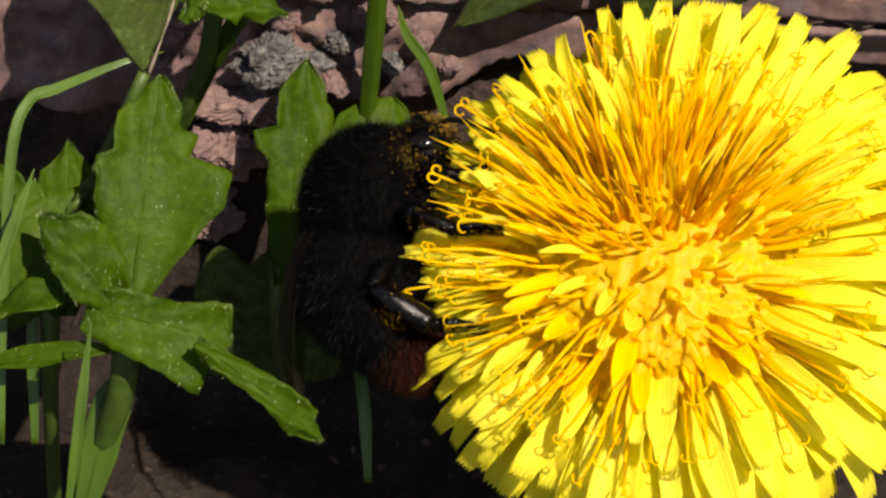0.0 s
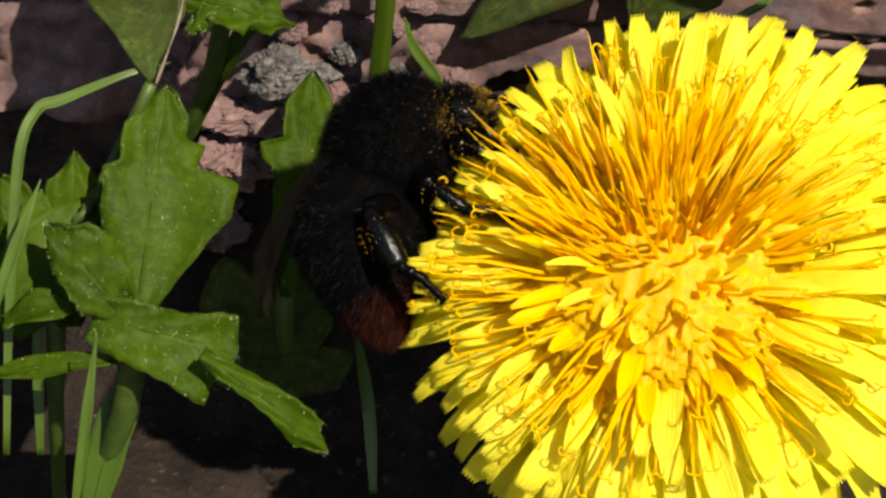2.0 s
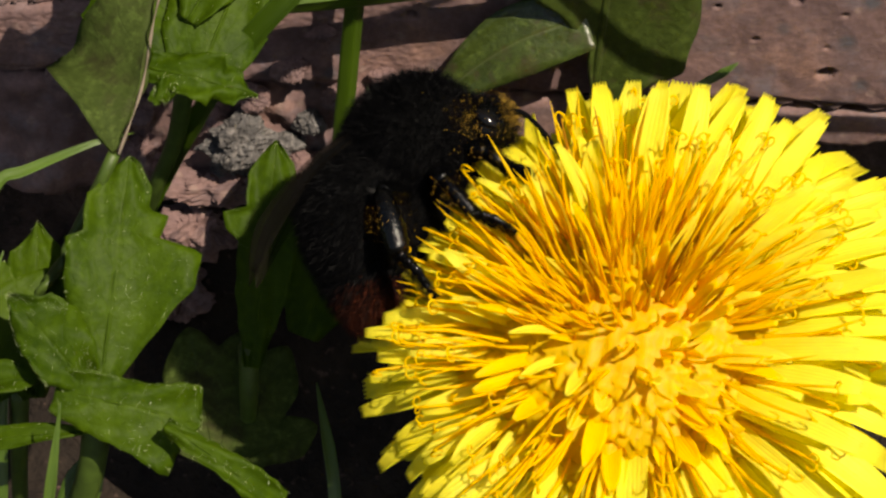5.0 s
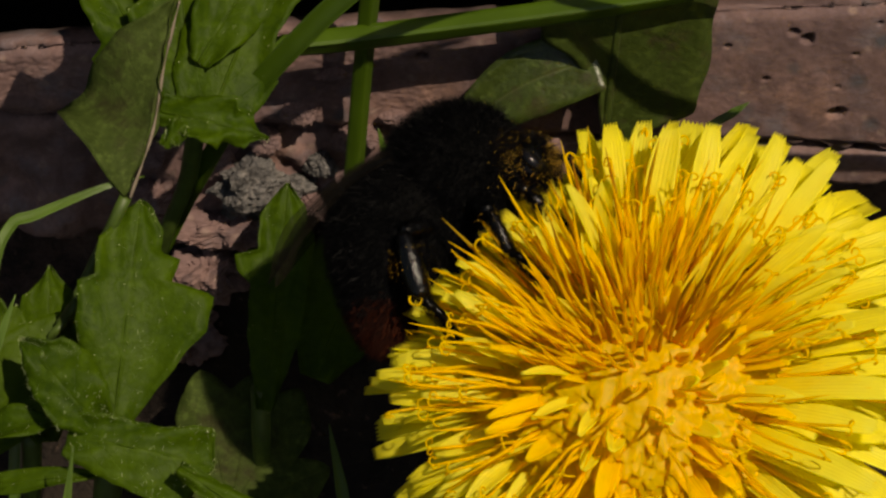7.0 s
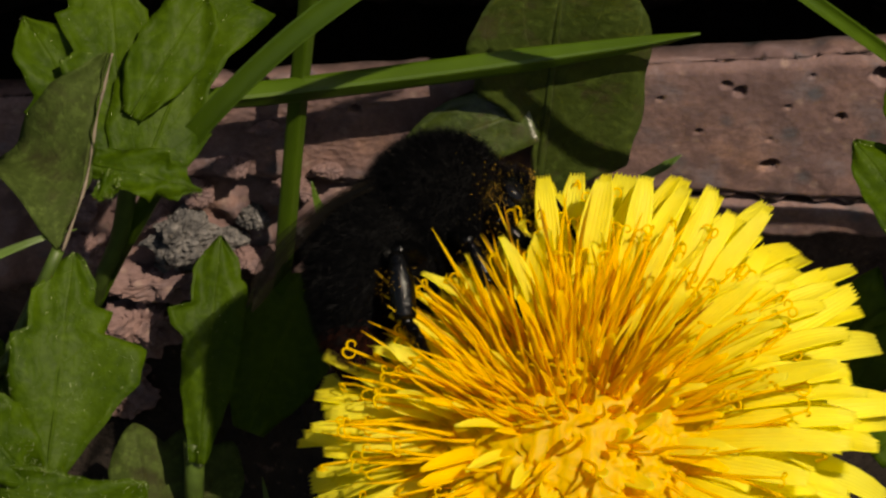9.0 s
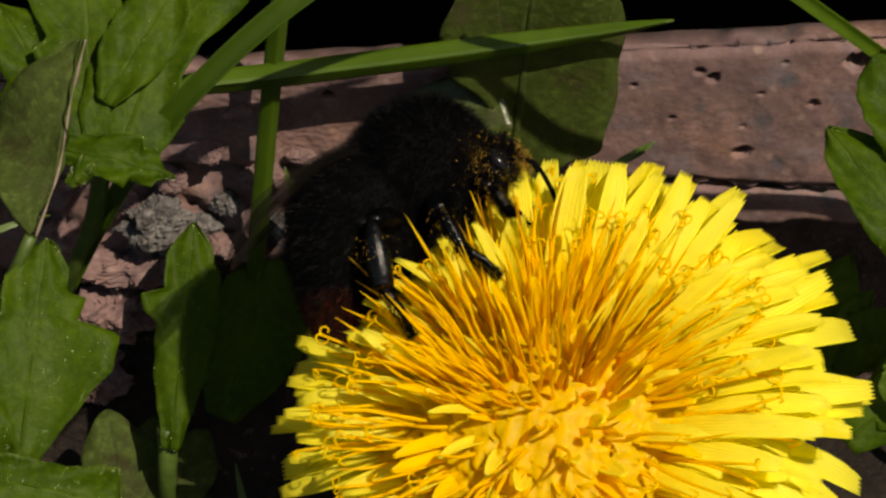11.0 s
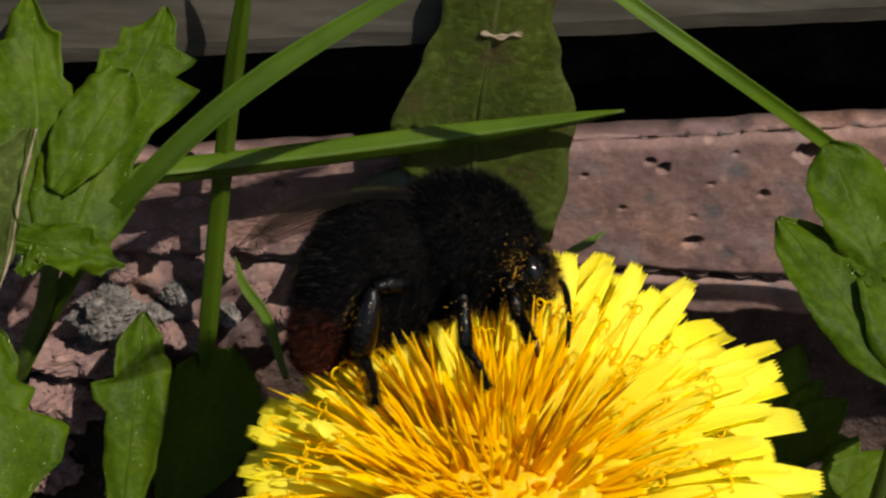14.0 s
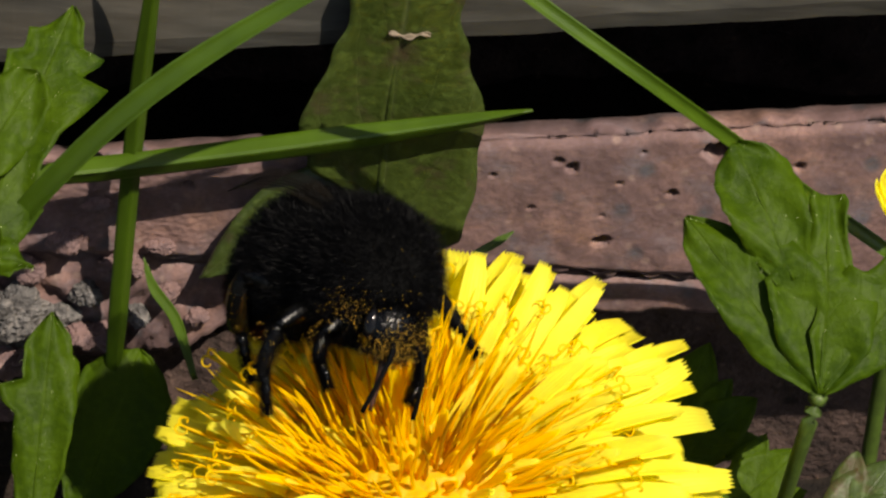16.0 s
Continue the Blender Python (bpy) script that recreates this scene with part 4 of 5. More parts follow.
# ---- dandelion flower ----
def petal_mesh(length, width, bend, seed, teeth=0.016, roll=0.0, point=0.35, material=None):
    """A strap petal along +x, ribbed, with five teeth at its tip; bend is the angle by which it curves back."""
    r = random.Random(seed)
    n, cols = 12, 10
    v, lo, uv = [], [], []
    curl, drift = r.uniform(-0.5, 0.5), r.uniform(-0.08, 0.08)
    chan = r.uniform(0.05, 0.30) + roll
    flick = r.uniform(-0.9, 0.5)
    for i in range(n + 1):
        s = i / n
        for j in range(cols + 1):
            x = 2 * j / cols - 1
            tooth = teeth * (abs(((x + 1) * 2.5) % 1 - 0.5) * 2) if s > 0.9 else 0
            q = s - tooth * (s - 0.9) / 0.1
            a = bend * q * q
            px_, pz = length * q * math.cos(a * 0.5), -length * q * math.sin(a * 0.5)
            w = width / 2 * (0.42 + 0.58 * min(1, s / 0.45) ** 0.8) * (1 - point * max(0, (s - 0.78) / 0.22) ** 2)
            y = x * w + drift * length * q * q
            pz += flick * max(0, q - 0.75) ** 2 * length * 0.6
            z = pz + chan * w * x * x + 0.025 * math.cos(x * 15.7) * w + curl * x * w * 0.4 * s
            v.append((px_, y, z + 0.05))
            lo.append((px_, y, z - 0.05))
            uv.append((s, 0.5 + 0.5 * x))
    m, k = cols + 1, len(v)
    f = []
    for i in range(n):
        for j in range(cols):
            a = i * m + j
            f.append((a, a + 1, a + m + 1, a + m))
            f.append((k + a, k + a + m, k + a + m + 1, k + a + 1))
        a, b = i * m, i * m + cols
        f.append((a, a + m, k + a + m, k + a))
        f.append((b, k + b, k + b + m, b + m))
    for j in range(cols):
        a = n * m + j
        f.append((a, a + 1, k + a + 1, k + a))
    return mesh_of("petal", v + lo, f, material or PETAL, uv + uv)


def style_mesh(length, thick, fork, seed, material=None):
    """A thin style along +x; fork: how far its two tips have parted and curled."""
    r = random.Random(seed)
    s = Shape()
    sway = r.uniform(-0.06, 0.06)
    pts = [(0, 0, 0), (length * 0.35, sway * length, 0.02 * length), (length * 0.7, sway * length * 1.5, -0.02 * length), (length, sway * length, -0.01 * length)]
    tube(s, pts, lambda t: thick * (0.8 + 0.35 * math.sin(math.pi * min(1, t * 1.1))) * (1 if fork else min(1, (1.03 - t) * 5)), 10, 6)
    if fork:
        end = Vector(pts[-1])
        for sign in (1, -1):
            rad = r.uniform(0.24, 0.44)
            turn = r.uniform(3.6, 5.6)
            arc = [end + Vector((rad * math.sin(g), sign * rad * (1 - math.cos(g)) , 0.1 * g)) for g in [turn * q / 9 for q in range(10)]]
            tube(s, arc, lambda t: thick * (0.75 - 0.3 * t), 14, 5)
    return s.mesh("style", material or STYLE)


def aim(place, direction, outward_up, roll=0.0):
    x = Vector(direction).normalized()
    y = Vector(outward_up).cross(x).normalized()
    z = x.cross(y)
    m = Matrix((x, y, z)).transposed().to_4x4()
    return Matrix.Translation(Vector(place) * MM) @ m @ pose(0, 0, 0, roll)


def build_flower():
    flower = thing("dandelion_flower", "open bright yellow dandelion flower head on its stalk", "flower")
    flower.matrix_basis = pose(-0.0006, -0.0004, 0.0104, 25, -7, 0)
    r = random.Random(21)
    rings = {}
    for key, length, width, bend, roll, point in (("bud", 9.3, 0.62, -0.10, 0.9, 0.7), ("inner", 12.0, 1.0, 0.05, 0.5, 0.6), ("mid", 14.0, 1.35, 0.3, 0.3, 0.56), ("outer", 16.0, 1.6, 0.45, 0.2, 0.36), ("rim", 17.4, 1.85, 0.62, 0.1, 0.26)):
        rings[key] = [petal_mesh(length, width * r.uniform(0.85, 1.12), bend + r.uniform(-0.2, 0.3), r.randint(0, 9999), 0.024, roll, point, HEART if key in ("bud", "inner") else PETAL) for _ in range(6)]
    count = 296
    for i in range(count):
        q = (i + 0.5) / count
        rad = math.sqrt(q)
        phi = i * 2.39996 + r.uniform(-0.12, 0.12)
        tilt = 6 + 88 * rad ** 1.5 + r.uniform(-7, 7)
        tilt += r.uniform(-9, 9) if 0.5 < rad < 0.9 else 0
        tilt += (26 * max(0.0, -math.sin(phi)) + 6) * min(1.0, rad * 4) if rad <= 0.7 else 0
        key = "bud" if rad < 0.30 else "inner" if rad < 0.52 else "mid" if rad < 0.72 else "outer" if rad < 0.88 else "rim"
        out = Vector((math.cos(phi), math.sin(phi), 0))
        left = max(0.0, -out.x)
        if rad > 0.7:
            tilt += 5 * left + 12 * max(0.0, -out.y) - 6 * max(0.0, out.y)
        g = radians(tilt)
        d = out * math.sin(g) + Vector((0, 0, math.cos(g)))
        base = out * (5.2 * rad) + Vector((0, 0, 1.6 * (1 - rad * rad) - 1.2))
        if rad > 0.7:
            d.z += 0.12 * max(0.0, out.x)
        m = aim(base, d, Vector((0, 0, 1)) * math.sin(g) - out * math.cos(g), r.uniform(-1, 1) * (20 if out.y < 0 else 45 if rad < 0.75 else 26))
        k = (r.uniform(0.84, 1.04) if out.y < 0.2 else r.uniform(0.93, 1.03)) * (1 + ((0.16 if r.random() < 0.12 else 0.11) * max(0.0, out.x) - 0.14 * left) * (rad > 0.6))
        k *= 1 - (0.03 + 0.03 * left) * max(0.0, out.y) * (rad > 0.5)
        if out.y > -0.15 and 0.2 < rad < 0.70 and r.random() < 0.5:
            continue
        if out.y < -0.25 and 0.28 < rad < 0.62 and r.random() < 0.25:
            continue
        if rad > 0.55:
            k *= 1 + 0.10 * max(0.0, (out.x + out.y) / 1.414 - 0.5)
        p = part("petal", r.choice(rings[key]), flower, m=m @ Matrix.Diagonal((k, r.uniform(0.85, 1.1) * (1 + 0.55 * max(0.0, -out.y) * (rad > 0.18) + (0.34 if rad > 0.7 else 0.0) * max(0.0, out.y)), 1, 1)))
    for g, tip, long in ((4, 88, 1.16), (16, 86, 1.20), (-9, 90, 1.12), (28, 84, 1.10)):
        out = Vector((math.cos(radians(g)), math.sin(radians(g)), 0))
        d = out * math.sin(radians(tip)) + Vector((0, 0, math.cos(radians(tip)) + 0.10))
        part("petal", r.choice(rings["rim"]), flower, m=aim(out * 5.0 + Vector((0, 0, -1.3)), d, Vector((0, 0, 1)), r.uniform(-8, 8)) @ Matrix.Diagonal((long, 1.35, 1, 1)))
    v, f, uv = [], [], []
    for i in range(1000):
        rad = math.sqrt(0.05 + 0.94 * ((i + 0.5) / 1000) ** 0.8)
        phi = i * 2.39996 + 0.7
        out = Vector((math.cos(phi), math.sin(phi), 0))
        if (out.y < -0.1 and rad > 0.3 and r.random() < 0.94 - 0.5 * (rad > 0.88)) or (out.y >= -0.1 and rad < 0.74 and r.random() < 0.85):
            continue
        g = radians(10 + 86 * rad ** 1.5 + (8 if rad > 0.7 else 22 * min(1.0, rad * 3)) * max(0.0, -out.y) + r.uniform(-6, 6))
        d = out * math.sin(g) + Vector((0, 0, math.cos(g)))
        src = r.choice(rings["inner" if rad < 0.5 else "mid" if rad < 0.78 else "outer"])
        m = aim(out * (5.2 * rad) + Vector((0, 0, -0.6)), d, Vector((0, 0, 1)) * math.sin(g) - out * math.cos(g), r.uniform(-1, 1) * (40 if out.y > 0 else 15))
        if rad > 0.55:
            m = m @ Matrix.Diagonal((1 + 0.24 * max(0.0, (out.x + out.y) / 1.414 - 0.5), 1, 1, 1))
        m = m @ Matrix.Diagonal((r.uniform(0.78, 1.0) * (1 - 0.14 * max(0.0, -out.x) * max(0.0, out.y)), (0.8 + 0.7 * max(0.0, -out.y)) if out.y < 0.1 else 1.05, 1, 1))
        k = len(v)
        v += [(m @ q.co) / MM for q in src.vertices]
        f += [tuple(a + k for a in p.vertices) for p in src.polygons]
        tex = [(0, 0)] * len(src.vertices)
        for loop, co in zip(src.loops, src.uv_layers[0].data):
            tex[loop.vertex_index] = tuple(co.uv)
        uv += tex
    tagged(part("petal_layer", mesh_of("petal_layer", v, f, PETAL, uv), flower, "crowded shorter yellow petals between the others"), kind="stuff")
    straight = [style_mesh(15.0, 0.135, False, s) for s in range(4)]
    ripe = [style_mesh(15.8, 0.145, False, s + 40, STYLE_RIPE) for s in range(4)]
    forked = [style_mesh(13.6, 0.135, True, s + 20) for s in range(6)]
    n = 285
    for i in range(n):
        rad = ((i + 0.5) / n) ** 0.52 * 0.93
        phi = i * 2.39996 + 1.1 + r.uniform(-0.2, 0.2)
        tilt = 5 + 74 * rad ** 1.35 + r.uniform(-8, 8)
        out = Vector((math.cos(phi), math.sin(phi), 0))
        g = radians(tilt)
        d = out * math.sin(g) + Vector((0, 0, math.cos(g)))
        base = out * (4.8 * rad) + Vector((0, 0, 0.8))
        if out.y < -0.15 and rad > 0.15 and r.random() < 0.80:
            continue
        inner = rad < 0.62 or (out.y > 0.2 and r.random() < 0.45) or r.random() < 0.1
        m = aim(base, d, Vector((0, 0, 1)) * math.sin(g) - out * math.cos(g) + Vector((0.001, 0, 0)), r.uniform(0, 360))
        k = r.uniform(0.76, 1.04) * (0.86 + 0.14 * rad) * (1 + 0.09 * max(0.0, out.y) * (rad < 0.55))
        part("style", r.choice((ripe if out.y > -0.2 and r.random() < 0.20 else straight) if inner else forked), flower, m=m @ Matrix.Diagonal((k, 1, 1, 1)))
    v, f, uv = [], [], []
    curled = [style_mesh(14.6, 0.13, True, q + 70) for q in range(6)]
    for i in range(230):
        rad = 0.15 + 0.80 * math.sqrt((i + 0.5) / 230)
        phi = i * 2.39996 + 2.3
        out = Vector((math.cos(phi), math.sin(phi), 0))
        if out.y < -0.2 and rad < 0.75:
            continue
        g = radians(8 + 80 * rad ** 1.4 + r.uniform(-7, 7))
        d = out * math.sin(g) + Vector((0, 0, math.cos(g)))
        src = r.choice(curled if rad > 0.62 and r.random() < 0.6 else straight)
        m = aim(out * (4.8 * rad) + Vector((0, 0, 0.6)), d, Vector((0, 0, 1)) * math.sin(g) - out * math.cos(g) + Vector((0.001, 0, 0)), r.uniform(0, 360)) @ Matrix.Diagonal((r.uniform(0.74, 0.96) + 0.05 * (rad > 0.7) + 0.05 * max(0.0, out.y) * (rad < 0.6) - 0.10 * max(0.0, -out.x) * max(0.0, out.y), 1, 1, 1))
        k = len(v)
        v += [(m @ q.co) / MM for q in src.vertices]
        f += [tuple(a + k for a in p.vertices) for p in src.polygons]
        tex = [(0, 0)] * len(src.vertices)
        for loop, co in zip(src.loops, src.uv_layers[0].data):
            tex[loop.vertex_index] = tuple(co.uv)
        uv += tex
    tagged(part("style_layer", mesh_of("style_layer", v, f, STYLE, uv), flower, "crowded orange styles with curled tips"), kind="stuff")
    s = Shape()
    ball(s, (0, 0, -1.2), (5.6, 5.6, 2.6), 24, 14, 0.05)
    part("receptacle", s.mesh("receptacle", BRACT), flower, "green base of the flower head")
    s = Shape()
    ball(s, (0, 0, -0.6), (12.4, 12.4, 6.8), 170, 110, 0.12, 2.4, 4)
    part("flower_disc", s.mesh("flower_disc", DISC), flower, "packed pale yellow floret bases")
    s = Shape()
    blade(s, [(0, 0, 0), (5.5, 0, 0.8), (9, 0, -2.0), (10.5, 0, -6.0)], lobe_width(1.5, 0.35, 0.8), (0.2, 0, 1), 14, 6, 0.2, 0.25)
    bract = s.mesh("bract", BRACT)
    for i in range(16):
        g = 360 * i / 16 + r.uniform(-6, 6)
        part("bract", bract, flower, m=pose(0, 0, -0.0025, 0, r.uniform(-10, 25), g) @ Matrix.Translation((0.003, 0, 0)))
    s = Shape()
    tube(s, [(0, 0, -3), (0.6, 1.0, -14), (-0.5, 2.5, -26), (0.5, 3.5, -40)], lambda t: 2.0 + 0.3 * t, 20, 12)
    part("stem", s.mesh("stem", STALK), flower, "pale green flower stem")
    return flower


build_flower()


def build_bud():
    ob = thing("yellow_flower", "small half-open yellow flower on a thin green stem", "flower")
    base = Vector((39.5, 24.0, 18.6))
    ob.location = base * MM
    r = random.Random(3)
    mesh = petal_mesh(4.5, 2.0, -0.4, 5)
    for i in range(9):
        g = math.tau * i / 9
        out = Vector((math.cos(g), math.sin(g), 0))
        d = out * 0.6 + Vector((-0.2, -0.3, 0.8))
        part("petal", mesh, ob, m=aim(out * 0.8, d, Vector((0, 0, 1)) - out, r.uniform(-15, 15)))
    s = Shape()
    tube(s, [(0, 0, 0.5), (0.5, 0.5, -8), (0, 1, -20), (0, 1, -54)], lambda t: 0.7, 14, 8)
    part("stem", s.mesh("stem", STALK), ob)


build_bud()


# ---- bumblebee ----
def fur_mesh(name, centre, radii, count, length, material, seed, keep=lambda d: True, bend=0.0, sweep=0.55, width=0.055, wild=0.35):
    """Many fine curved hairs on a rounded body."""
    r = np.random.RandomState(seed)
    v, f = [], []
    c = Vector(centre)
    made = 0
    while made < count:
        d = Vector(r.normal(size=3)).normalized()
        if not keep(d):
            continue
        made += 1
        p = c + Vector([d[a] * radii[a] * 0.97 for a in range(3)])
        p.z -= bend * max(0.0, -d.x) ** 2
        nrm = Vector([d[a] / radii[a] for a in range(3)]).normalized()
        w = (nrm + Vector((-sweep, 0, 0)) + Vector(r.normal(size=3)) * wild).normalized()
        if w.dot(nrm) < 0.15:
            w = (w + nrm * 0.6).normalized()
        ln = length * r.uniform(0.55, 1.15)
        side = w.cross(Vector(r.normal(size=3))).normalized() * width * 0.5
        mid = p + w * ln * 0.55
        tip = p + (w + Vector((-0.35 * sweep, 0, 0)) + Vector(r.normal(size=3)) * 0.12).normalized() * ln
        k = len(v)
        v += [p - side, p + side, mid + side * 0.8, mid - side * 0.8, tip]
        f += [(k, k + 1, k + 2, k + 3), (k + 3, k + 2, k + 4)]
    return mesh_of(name, v, f, material)


def pollen_mesh(spots, seed):
    """Grains of pollen scattered over rounded body patches: (centre, radii, which way, spread, count)."""
    r = np.random.RandomState(seed)
    s = Shape()
    for centre, radii, way, spread, count, lift in spots:
        for _ in range(count):
            d = (Vector(way).normalized() + Vector(r.normal(size=3)) * spread).normalized()
            p = Vector(centre) + Vector([d[a] * radii[a] for a in range(3)]) + d * r.uniform(0.1, lift)
            q = r.uniform(0.016, 0.040)
            e = [Vector(r.normal(size=3)).normalized() * q for _ in range(2)]
            n = e[0].cross(e[1]).normalized() * q
            v = [p + e[0], p - e[0], p + e[1], p - e[1], p + n, p - n]
            s.add(v, [(0, 2, 4), (2, 1, 4), (1, 3, 4), (3, 0, 4), (2, 0, 5), (1, 2, 5), (3, 1, 5), (0, 3, 5)])
    return s.mesh("pollen", POLLEN, False)


def leg_part(bee, side, joints, girth, name, hairy):
    """A leg: thigh as the part's own mesh, shin and foot as its pieces. Joints in bee space, for the left side."""
    p = [Vector((x, y * side, z)) for x, y, z in joints]
    o = p[0]
    s = Shape()
    tube(s, [p[0] - o, (p[0] + p[1]) / 2 - o + Vector((0, 0, 0.3)), p[1] - o], lambda t: girth * (0.9 + 0.5 * math.sin(math.pi * t) - 0.25 * t), 10, 8)
    leg = part("leg", s.mesh("leg", SHELL), bee, "", Matrix.Translation(o * MM))
    s = Shape()
    tube(s, [p[1] - o, (p[1] + p[2]) / 2 - o + Vector((0, 0.15 * side, 0)), p[2] - o], lambda t: girth * (0.65 + (1.15 if name == "hind" else 0.4) * t * (1.25 - t) * 1.6), 12, 8)
    part("shin", s.mesh("shin", SHELL), leg, "glossy black shin")
    s = Shape()
    mid = (p[2] + p[3]) / 2 - o + Vector((0.3, 0, 0.1))
    tube(s, [p[2] - o, mid, p[3] - o], lambda t: girth * (0.62 - 0.35 * t) * (1 + 0.16 * math.cos(26 * t)), 16, 6)
    part("foot", s.mesh("foot", SHELL), leg)
    r = np.random.RandomState(hairy)
    v, f = [], []
    for _ in range(6500):
        k = r.randint(0, 3)
        t = r.uniform(0, 1)
        if name == "hind" and k == 1 and r.uniform() > 0.2:
            continue
        c = p[k].lerp(p[k + 1], t) - o
        d = Vector(r.normal(size=3)).normalized()
        ax = (p[k + 1] - p[k]).normalized()
        d = (d - ax * d.dot(ax)).normalized()
        a = c + d * girth * 0.55
        tip = a + (d + ax * 0.8).normalized() * r.uniform(0.3, 0.8) * (1.2 if k < 2 else 0.7)
        w = ax.cross(d) * 0.022
        q = len(v)
        v += [a - w, a + w, tip]
        f.append((q, q + 1, q + 2))
    tagged(part("fur", mesh_of("fur", v, f, BLACK_FUR), leg), kind="stuff")
    tagged(part("pollen", pollen_mesh([((p[1] + p[2]) / 2 - o, (1.6, 0.8, 1.8), (0, side, 0.2), 0.8, 80, 0.3), (p[3] - o, (0.5, 0.4, 0.7), (0, 0, 1), 1.0, 14, 0.2)], hairy), leg), kind="stuff")
    return leg


def build_bee():
    bee = thing("bumblebee", "black furry bumblebee with a rusty red tail, dusted with pollen", "bumblebee")
    mid, size = (3.8, 0, -0.1), (5.6, 5.1, 5.1)
    s = Shape()
    ball(s, mid, size, 28, 18, 0.04, 0.6)
    thorax = part("thorax", s.mesh("thorax", SKIN), bee)
    tagged(part("fur", fur_mesh("fur", mid, size, 42000, 1.15, BLACK_FUR, 1, sweep=0.3, width=0.026, wild=0.5), thorax), kind="stuff")
    tagged(part("pollen", pollen_mesh([(mid, (5.4, 5.1, 5.1), (0.7, 0.0, -0.45), 0.36, 150, 0.8), (mid, (5.6, 5.2, 5.2), (0.6, -0.6, -0.45), 0.16, 150, 0.8)], 2), thorax), kind="stuff")
    mid, size = (-2.3, 0, -0.3), (7.2, 5.6, 5.4)
    s = Shape()
    ball(s, mid, size, 32, 22, 0.03, 0.6, 0, 4.4)
    abdomen = part("abdomen", s.mesh("abdomen", SKIN), bee, "black furry abdomen with a red tail")
    r = random.Random(8)
    tagged(part("fur", fur_mesh("fur", mid, size, 38000, 1.15, BLACK_FUR, 3, lambda d: d.x * 0.85 + d.z * 0.45 > r.uniform(-0.98, -0.60), 4.4, 0.7, 0.026, 0.5), abdomen), kind="stuff")
    tagged(part("tail_fur", fur_mesh("tail_fur", mid, size, 17000, 1.15, RED_FUR, 4, lambda d: d.x * 0.85 + d.z * 0.45 < r.uniform(-0.86, -0.56), 4.4, 0.6, 0.026, 0.6), abdomen, "rusty red tail fur"), kind="stuff")
    mid, size = (8.2, 0, -3.6), (2.0, 2.5, 2.2)
    s = Shape()
    ball(s, mid, size, 24, 16, 0.03, 0.6)
    head = part("head", s.mesh("head", SHELL), bee)
    tagged(part("fur", fur_mesh("fur", mid, size, 3200, 1.0, BLACK_FUR, 5, lambda d: abs(d.y) < 0.75, 0, -0.3, 0.04), head), kind="stuff")
    tagged(part("pollen", pollen_mesh([(mid, (2.1, 2.6, 2.3), (0.9, 0, -0.4), 0.40, 420, 0.8), (mid, (2.1, 2.6, 2.3), (0.7, -0.5, -0.6), 0.28, 260, 0.9)], 6), head), kind="stuff")
    for side in (1, -1):
        s = Shape()
        ball(s, (8.6, 2.1 * side, -3.5), (0.62, 0.62, 1.2), 18, 12)
        part("eye", s.mesh("eye", EYE), head, "glossy black eye")
        s = Shape()
        tube(s, [(9.6, 0.8 * side, -4.0), (10.6, 1.3 * side, -5.2), (10.4, 1.8 * side, -7.2), (9.6, 2.2 * side, -9.6)], lambda t: 0.21 - 0.04 * t, 16, 6)
        part("antenna", s.mesh("antenna", SKIN), head)
    s = Shape()
    tube(s, [(8.0, 0, -5.4), (7.8, 0, -7.0), (7.4, 0, -9.6)], lambda t: 0.45 - 0.3 * t, 10, 6)
    part("tongue", s.mesh("tongue", plain("tongue_brown", (0.04, 0.014, 0.006), 0.4)), head, "brown tongue sheath")
    for side in (1, -1):
        s = Shape()
        blade(s, [(2.5, 2.6 * side, 3.6), (-2.0, 2.9 * side, 4.9), (-7.0, 3.2 * side, 4.9), (-11.6, 3.0 * side, 3.6)], lobe_width(1.7, 0.65, 0.25), (0, 0.55 * side, 0.83), 20, 8, 0.1, 0.05, 0, 0.12, 3)
        wing = part("wing", s.mesh("wing", WING), bee, "smoky translucent folded wing")
        for k in range(4):
            v = Shape()
            o = (k - 1.5) * 0.55
            tube(v, [(2.5, 2.6 * side, 3.65), (-2.0, (2.9 + 0.5 * o) * side, 4.94 - 0.3 * o), (-7.0, (3.2 + 0.7 * o) * side, 4.94 - 0.45 * o), (-10.6, (3.0 + 0.4 * o) * side, 4.0 - 0.25 * o)], lambda t: 0.06 - 0.03 * t, 14, 4)
            part("vein", v.mesh("vein", SKIN), wing)
    legs = {}
    for side, tag in ((1, "left"), (-1, "right")):
        legs["front " + tag] = leg_part(bee, side, [(5.8, 2.0, -3.6), (6.6, 4.2, -4.8), (6.6, 4.3, -6.8), (7.2, 3.6, -8.6)], 0.55, "front", 11 + side)
        legs["middle " + tag] = leg_part(bee, side, [(3.0, 2.8, -3.0), (3.3, 7.0, -2.6), (2.4, 8.4, -5.6), (3.0, 9.2, -8.8)], 0.6, "middle", 21 + side)
        legs["hind " + tag] = leg_part(bee, side, [(0.6, 2.8, -2.8), (-1.2, 6.9, -1.0), (-3.9, 7.3, -5.2), (-4.6, 6.5, -9.2)], 0.75, "hind", 31 + side)
    return bee, legs


def bee_pose(place, heading, back):
    x = Vector(heading).normalized()
    y = Vector(back).cross(x).normalized()
    return Matrix.Translation(Vector(place) * MM) @ Matrix((x, y, x.cross(y))).transposed().to_4x4()


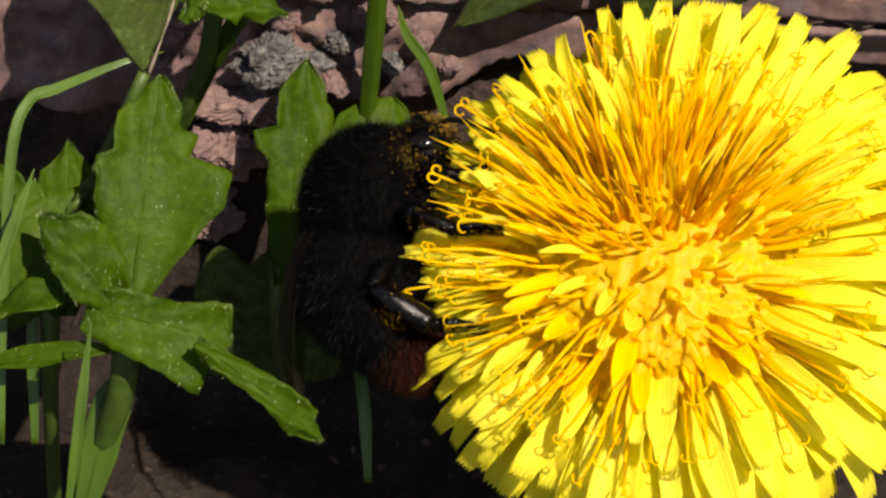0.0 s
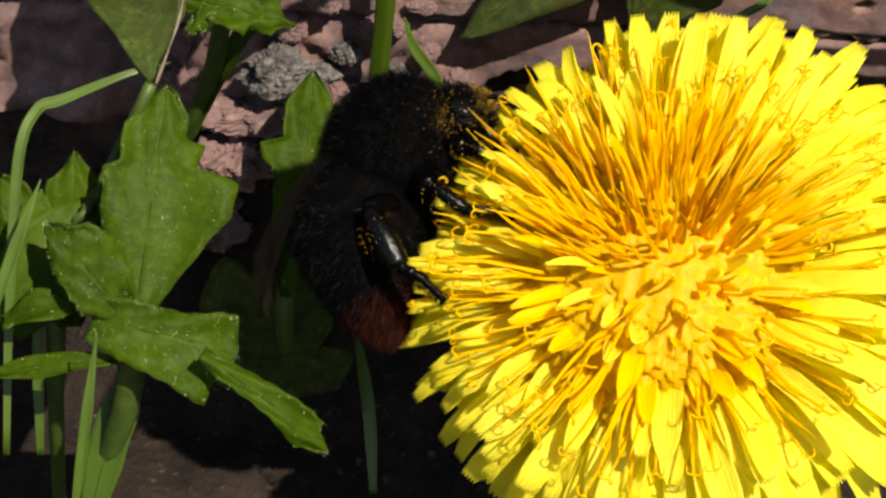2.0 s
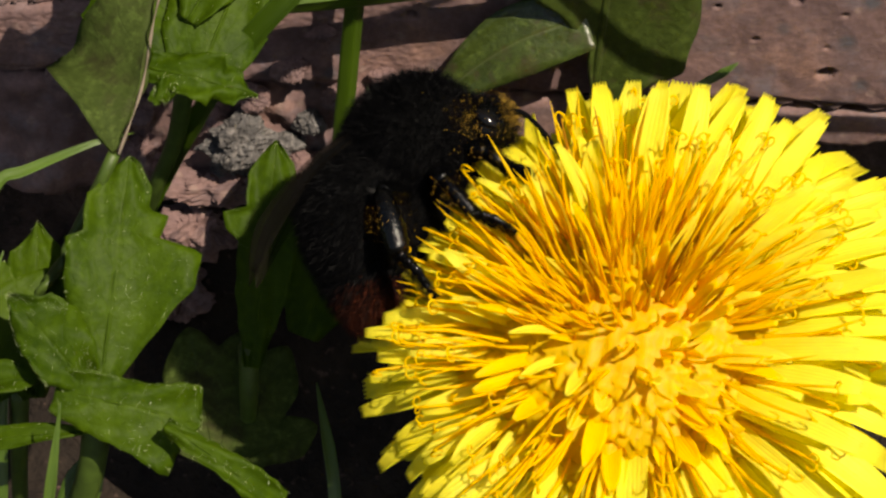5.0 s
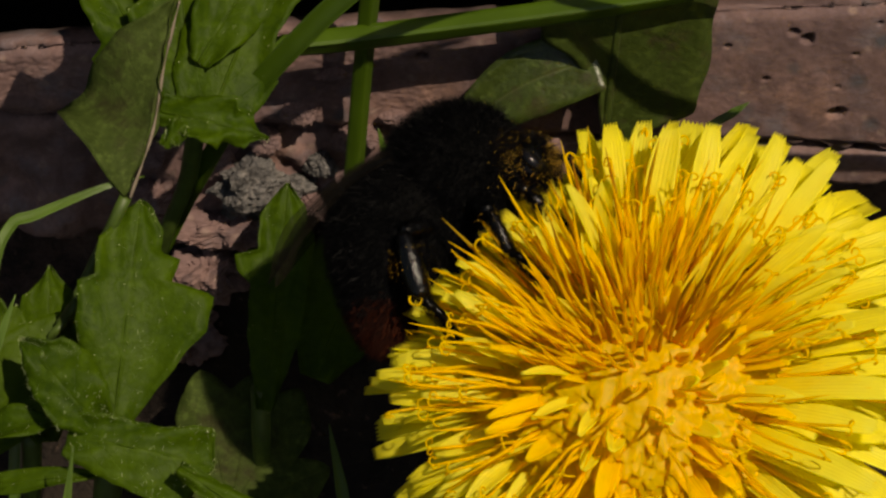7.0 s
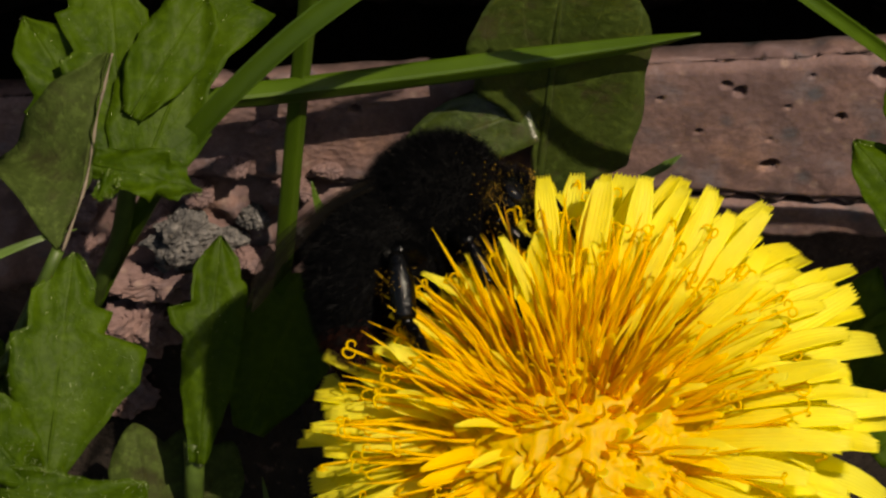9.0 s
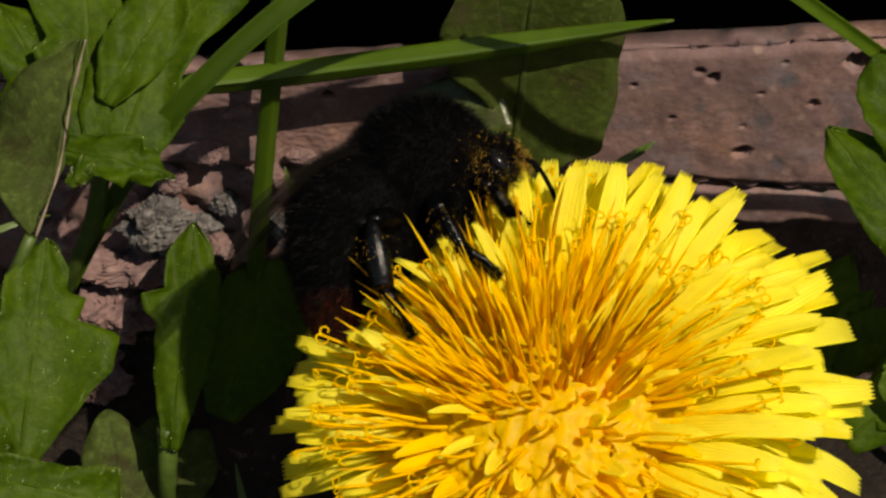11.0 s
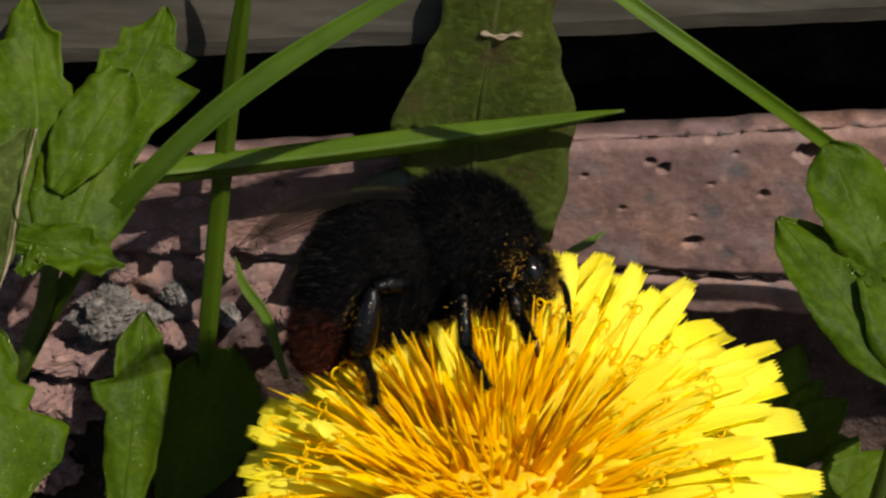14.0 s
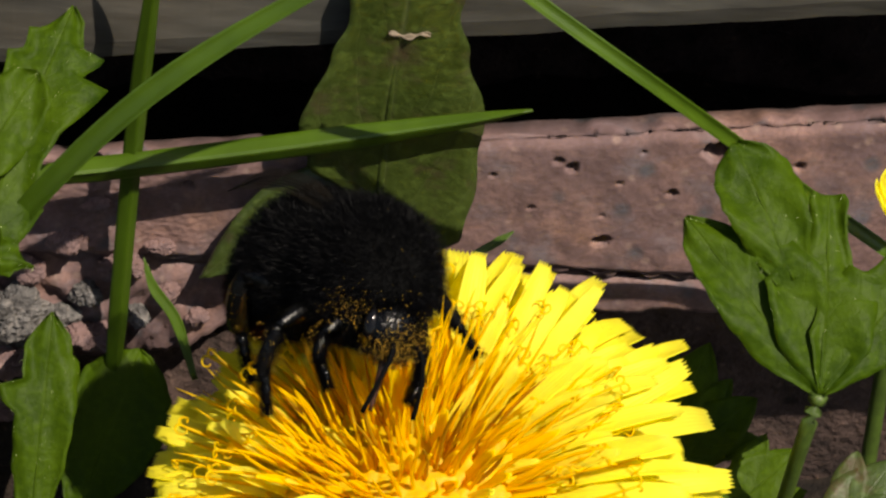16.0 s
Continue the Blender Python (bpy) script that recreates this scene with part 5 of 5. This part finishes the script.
BEE_WAY = [
    (0.0, (-22.1, 2.3, 8.5), (0.105, 0.665, 0.739), (-0.993, 0.107, 0.044)),
    (0.5, (-22.2, 2.4, 8.7), (0.070, 0.668, 0.741), (-0.996, 0.084, 0.018)),
    (1.0, (-22.2, 3.6, 10.0), (0.242, 0.649, 0.721), (-0.969, 0.199, 0.146)),
    (1.5, (-22.0, 4.4, 10.9), (0.375, 0.620, 0.689), (-0.926, 0.287, 0.245)),
    (2.0, (-22.1, 5.6, 12.3), (0.407, 0.611, 0.679), (-0.912, 0.309, 0.268)),
    (2.5, (-22.2, 5.5, 12.1), (0.375, 0.620, 0.689), (-0.926, 0.287, 0.245)),
    (3.0, (-21.3, 6.0, 12.7), (0.342, 0.629, 0.698), (-0.939, 0.266, 0.220)),
    (3.5, (-21.5, 6.3, 13.0), (0.309, 0.636, 0.707), (-0.950, 0.244, 0.196)),
    (4.0, (-21.2, 6.7, 13.4), (0.342, 0.629, 0.698), (-0.939, 0.266, 0.220)),
    (4.5, (-19.8, 8.6, 15.6), (0.469, 0.591, 0.656), (-0.882, 0.351, 0.315)),
    (7.0, (-17.0, 11.3, 17.1), (0.707, 0.473, 0.525), (-0.706, 0.510, 0.491)),
    (7.5, (-16.1, 11.7, 17.5), (0.719, 0.465, 0.516), (-0.694, 0.518, 0.500)),
    (8.0, (-14.8, 12.4, 18.3), (0.719, 0.465, 0.516), (-0.694, 0.518, 0.500)),
    (8.5, (-14.6, 12.4, 18.3), (0.719, 0.465, 0.516), (-0.694, 0.518, 0.500)),
    (9.0, (-13.5, 12.0, 18.8), (0.731, 0.456, 0.507), (-0.681, 0.526, 0.509)),
    (11.5, (-12.8, 12.4, 21.2), (0.766, 0.430, 0.478), (-0.642, 0.549, 0.535)),
    (12.0, (-13.4, 12.2, 22.0), (0.788, 0.412, 0.458), (-0.615, 0.564, 0.551)),
    (12.5, (-12.4, 11.9, 23.5), (0.819, 0.384, 0.426), (-0.573, 0.585, 0.575)),
    (13.0, (-11.7, 11.9, 24.6), (0.819, 0.384, 0.426), (-0.573, 0.585, 0.575)),
    (13.5, (-8.7, 10.8, 24.4), (0.912, 0.235, 0.335), (-0.404, 0.648, 0.645)),
    (14.0, (-7.2, 10.9, 25.4), (0.965, 0.151, 0.212), (-0.257, 0.683, 0.684)),
    (14.5, (-4.6, 11.0, 26.1), (0.989, 0.056, 0.137), (-0.137, 0.699, 0.702)),
    (15.0, (-4.5, 10.0, 26.8), (0.990, -0.042, 0.131), (-0.070, 0.668, 0.741)),
    (15.5, (-4.5, 7.7, 27.8), (0.800, -0.420, 0.300), (0.088, 0.601, 0.794)),
    (16.0, (-5.7, 7.1, 27.8), (0.500, -0.700, 0.420), (0.149, 0.640, 0.753)),
]
bumblebee, bee_legs = build_bee()


def motions():
    walk(bumblebee, [(t, bee_pose(p, h, b)) for t, p, h, b in BEE_WAY])
    for k, (name, leg) in enumerate(bee_legs.items()):
        at = leg.matrix_basis.translation.copy()
        rows = []
        for i in range(33):
            t = i * 0.5
            swing = 9 * math.sin(1.9 * t + 2.1 * k) + 5 * math.sin(3.3 * t + k)
            lift = 5 * math.sin(2.3 * t + 1.3 * k)
            if name == "middle left":
                out = max(0.0, min(1.0, (t - 15.0) / 1.0))
                lift += -20 + 48 * out
                swing -= 10 * out
            elif name == "middle right":
                lift += 20
            if name in ("hind right", "middle right"):
                lift += 16 * max(0.0, min(1.0, (t - 13.0) / 1.5))
            back = -34 * max(0.0, min(1.0, (t - 13.0) / 1.5)) if name == "hind right" else 0.0
            rows.append((t, Matrix.Translation(at) @ pose(0, 0, 0, lift, 0.6 * swing, swing + back)))
        walk(leg, rows)


motions()
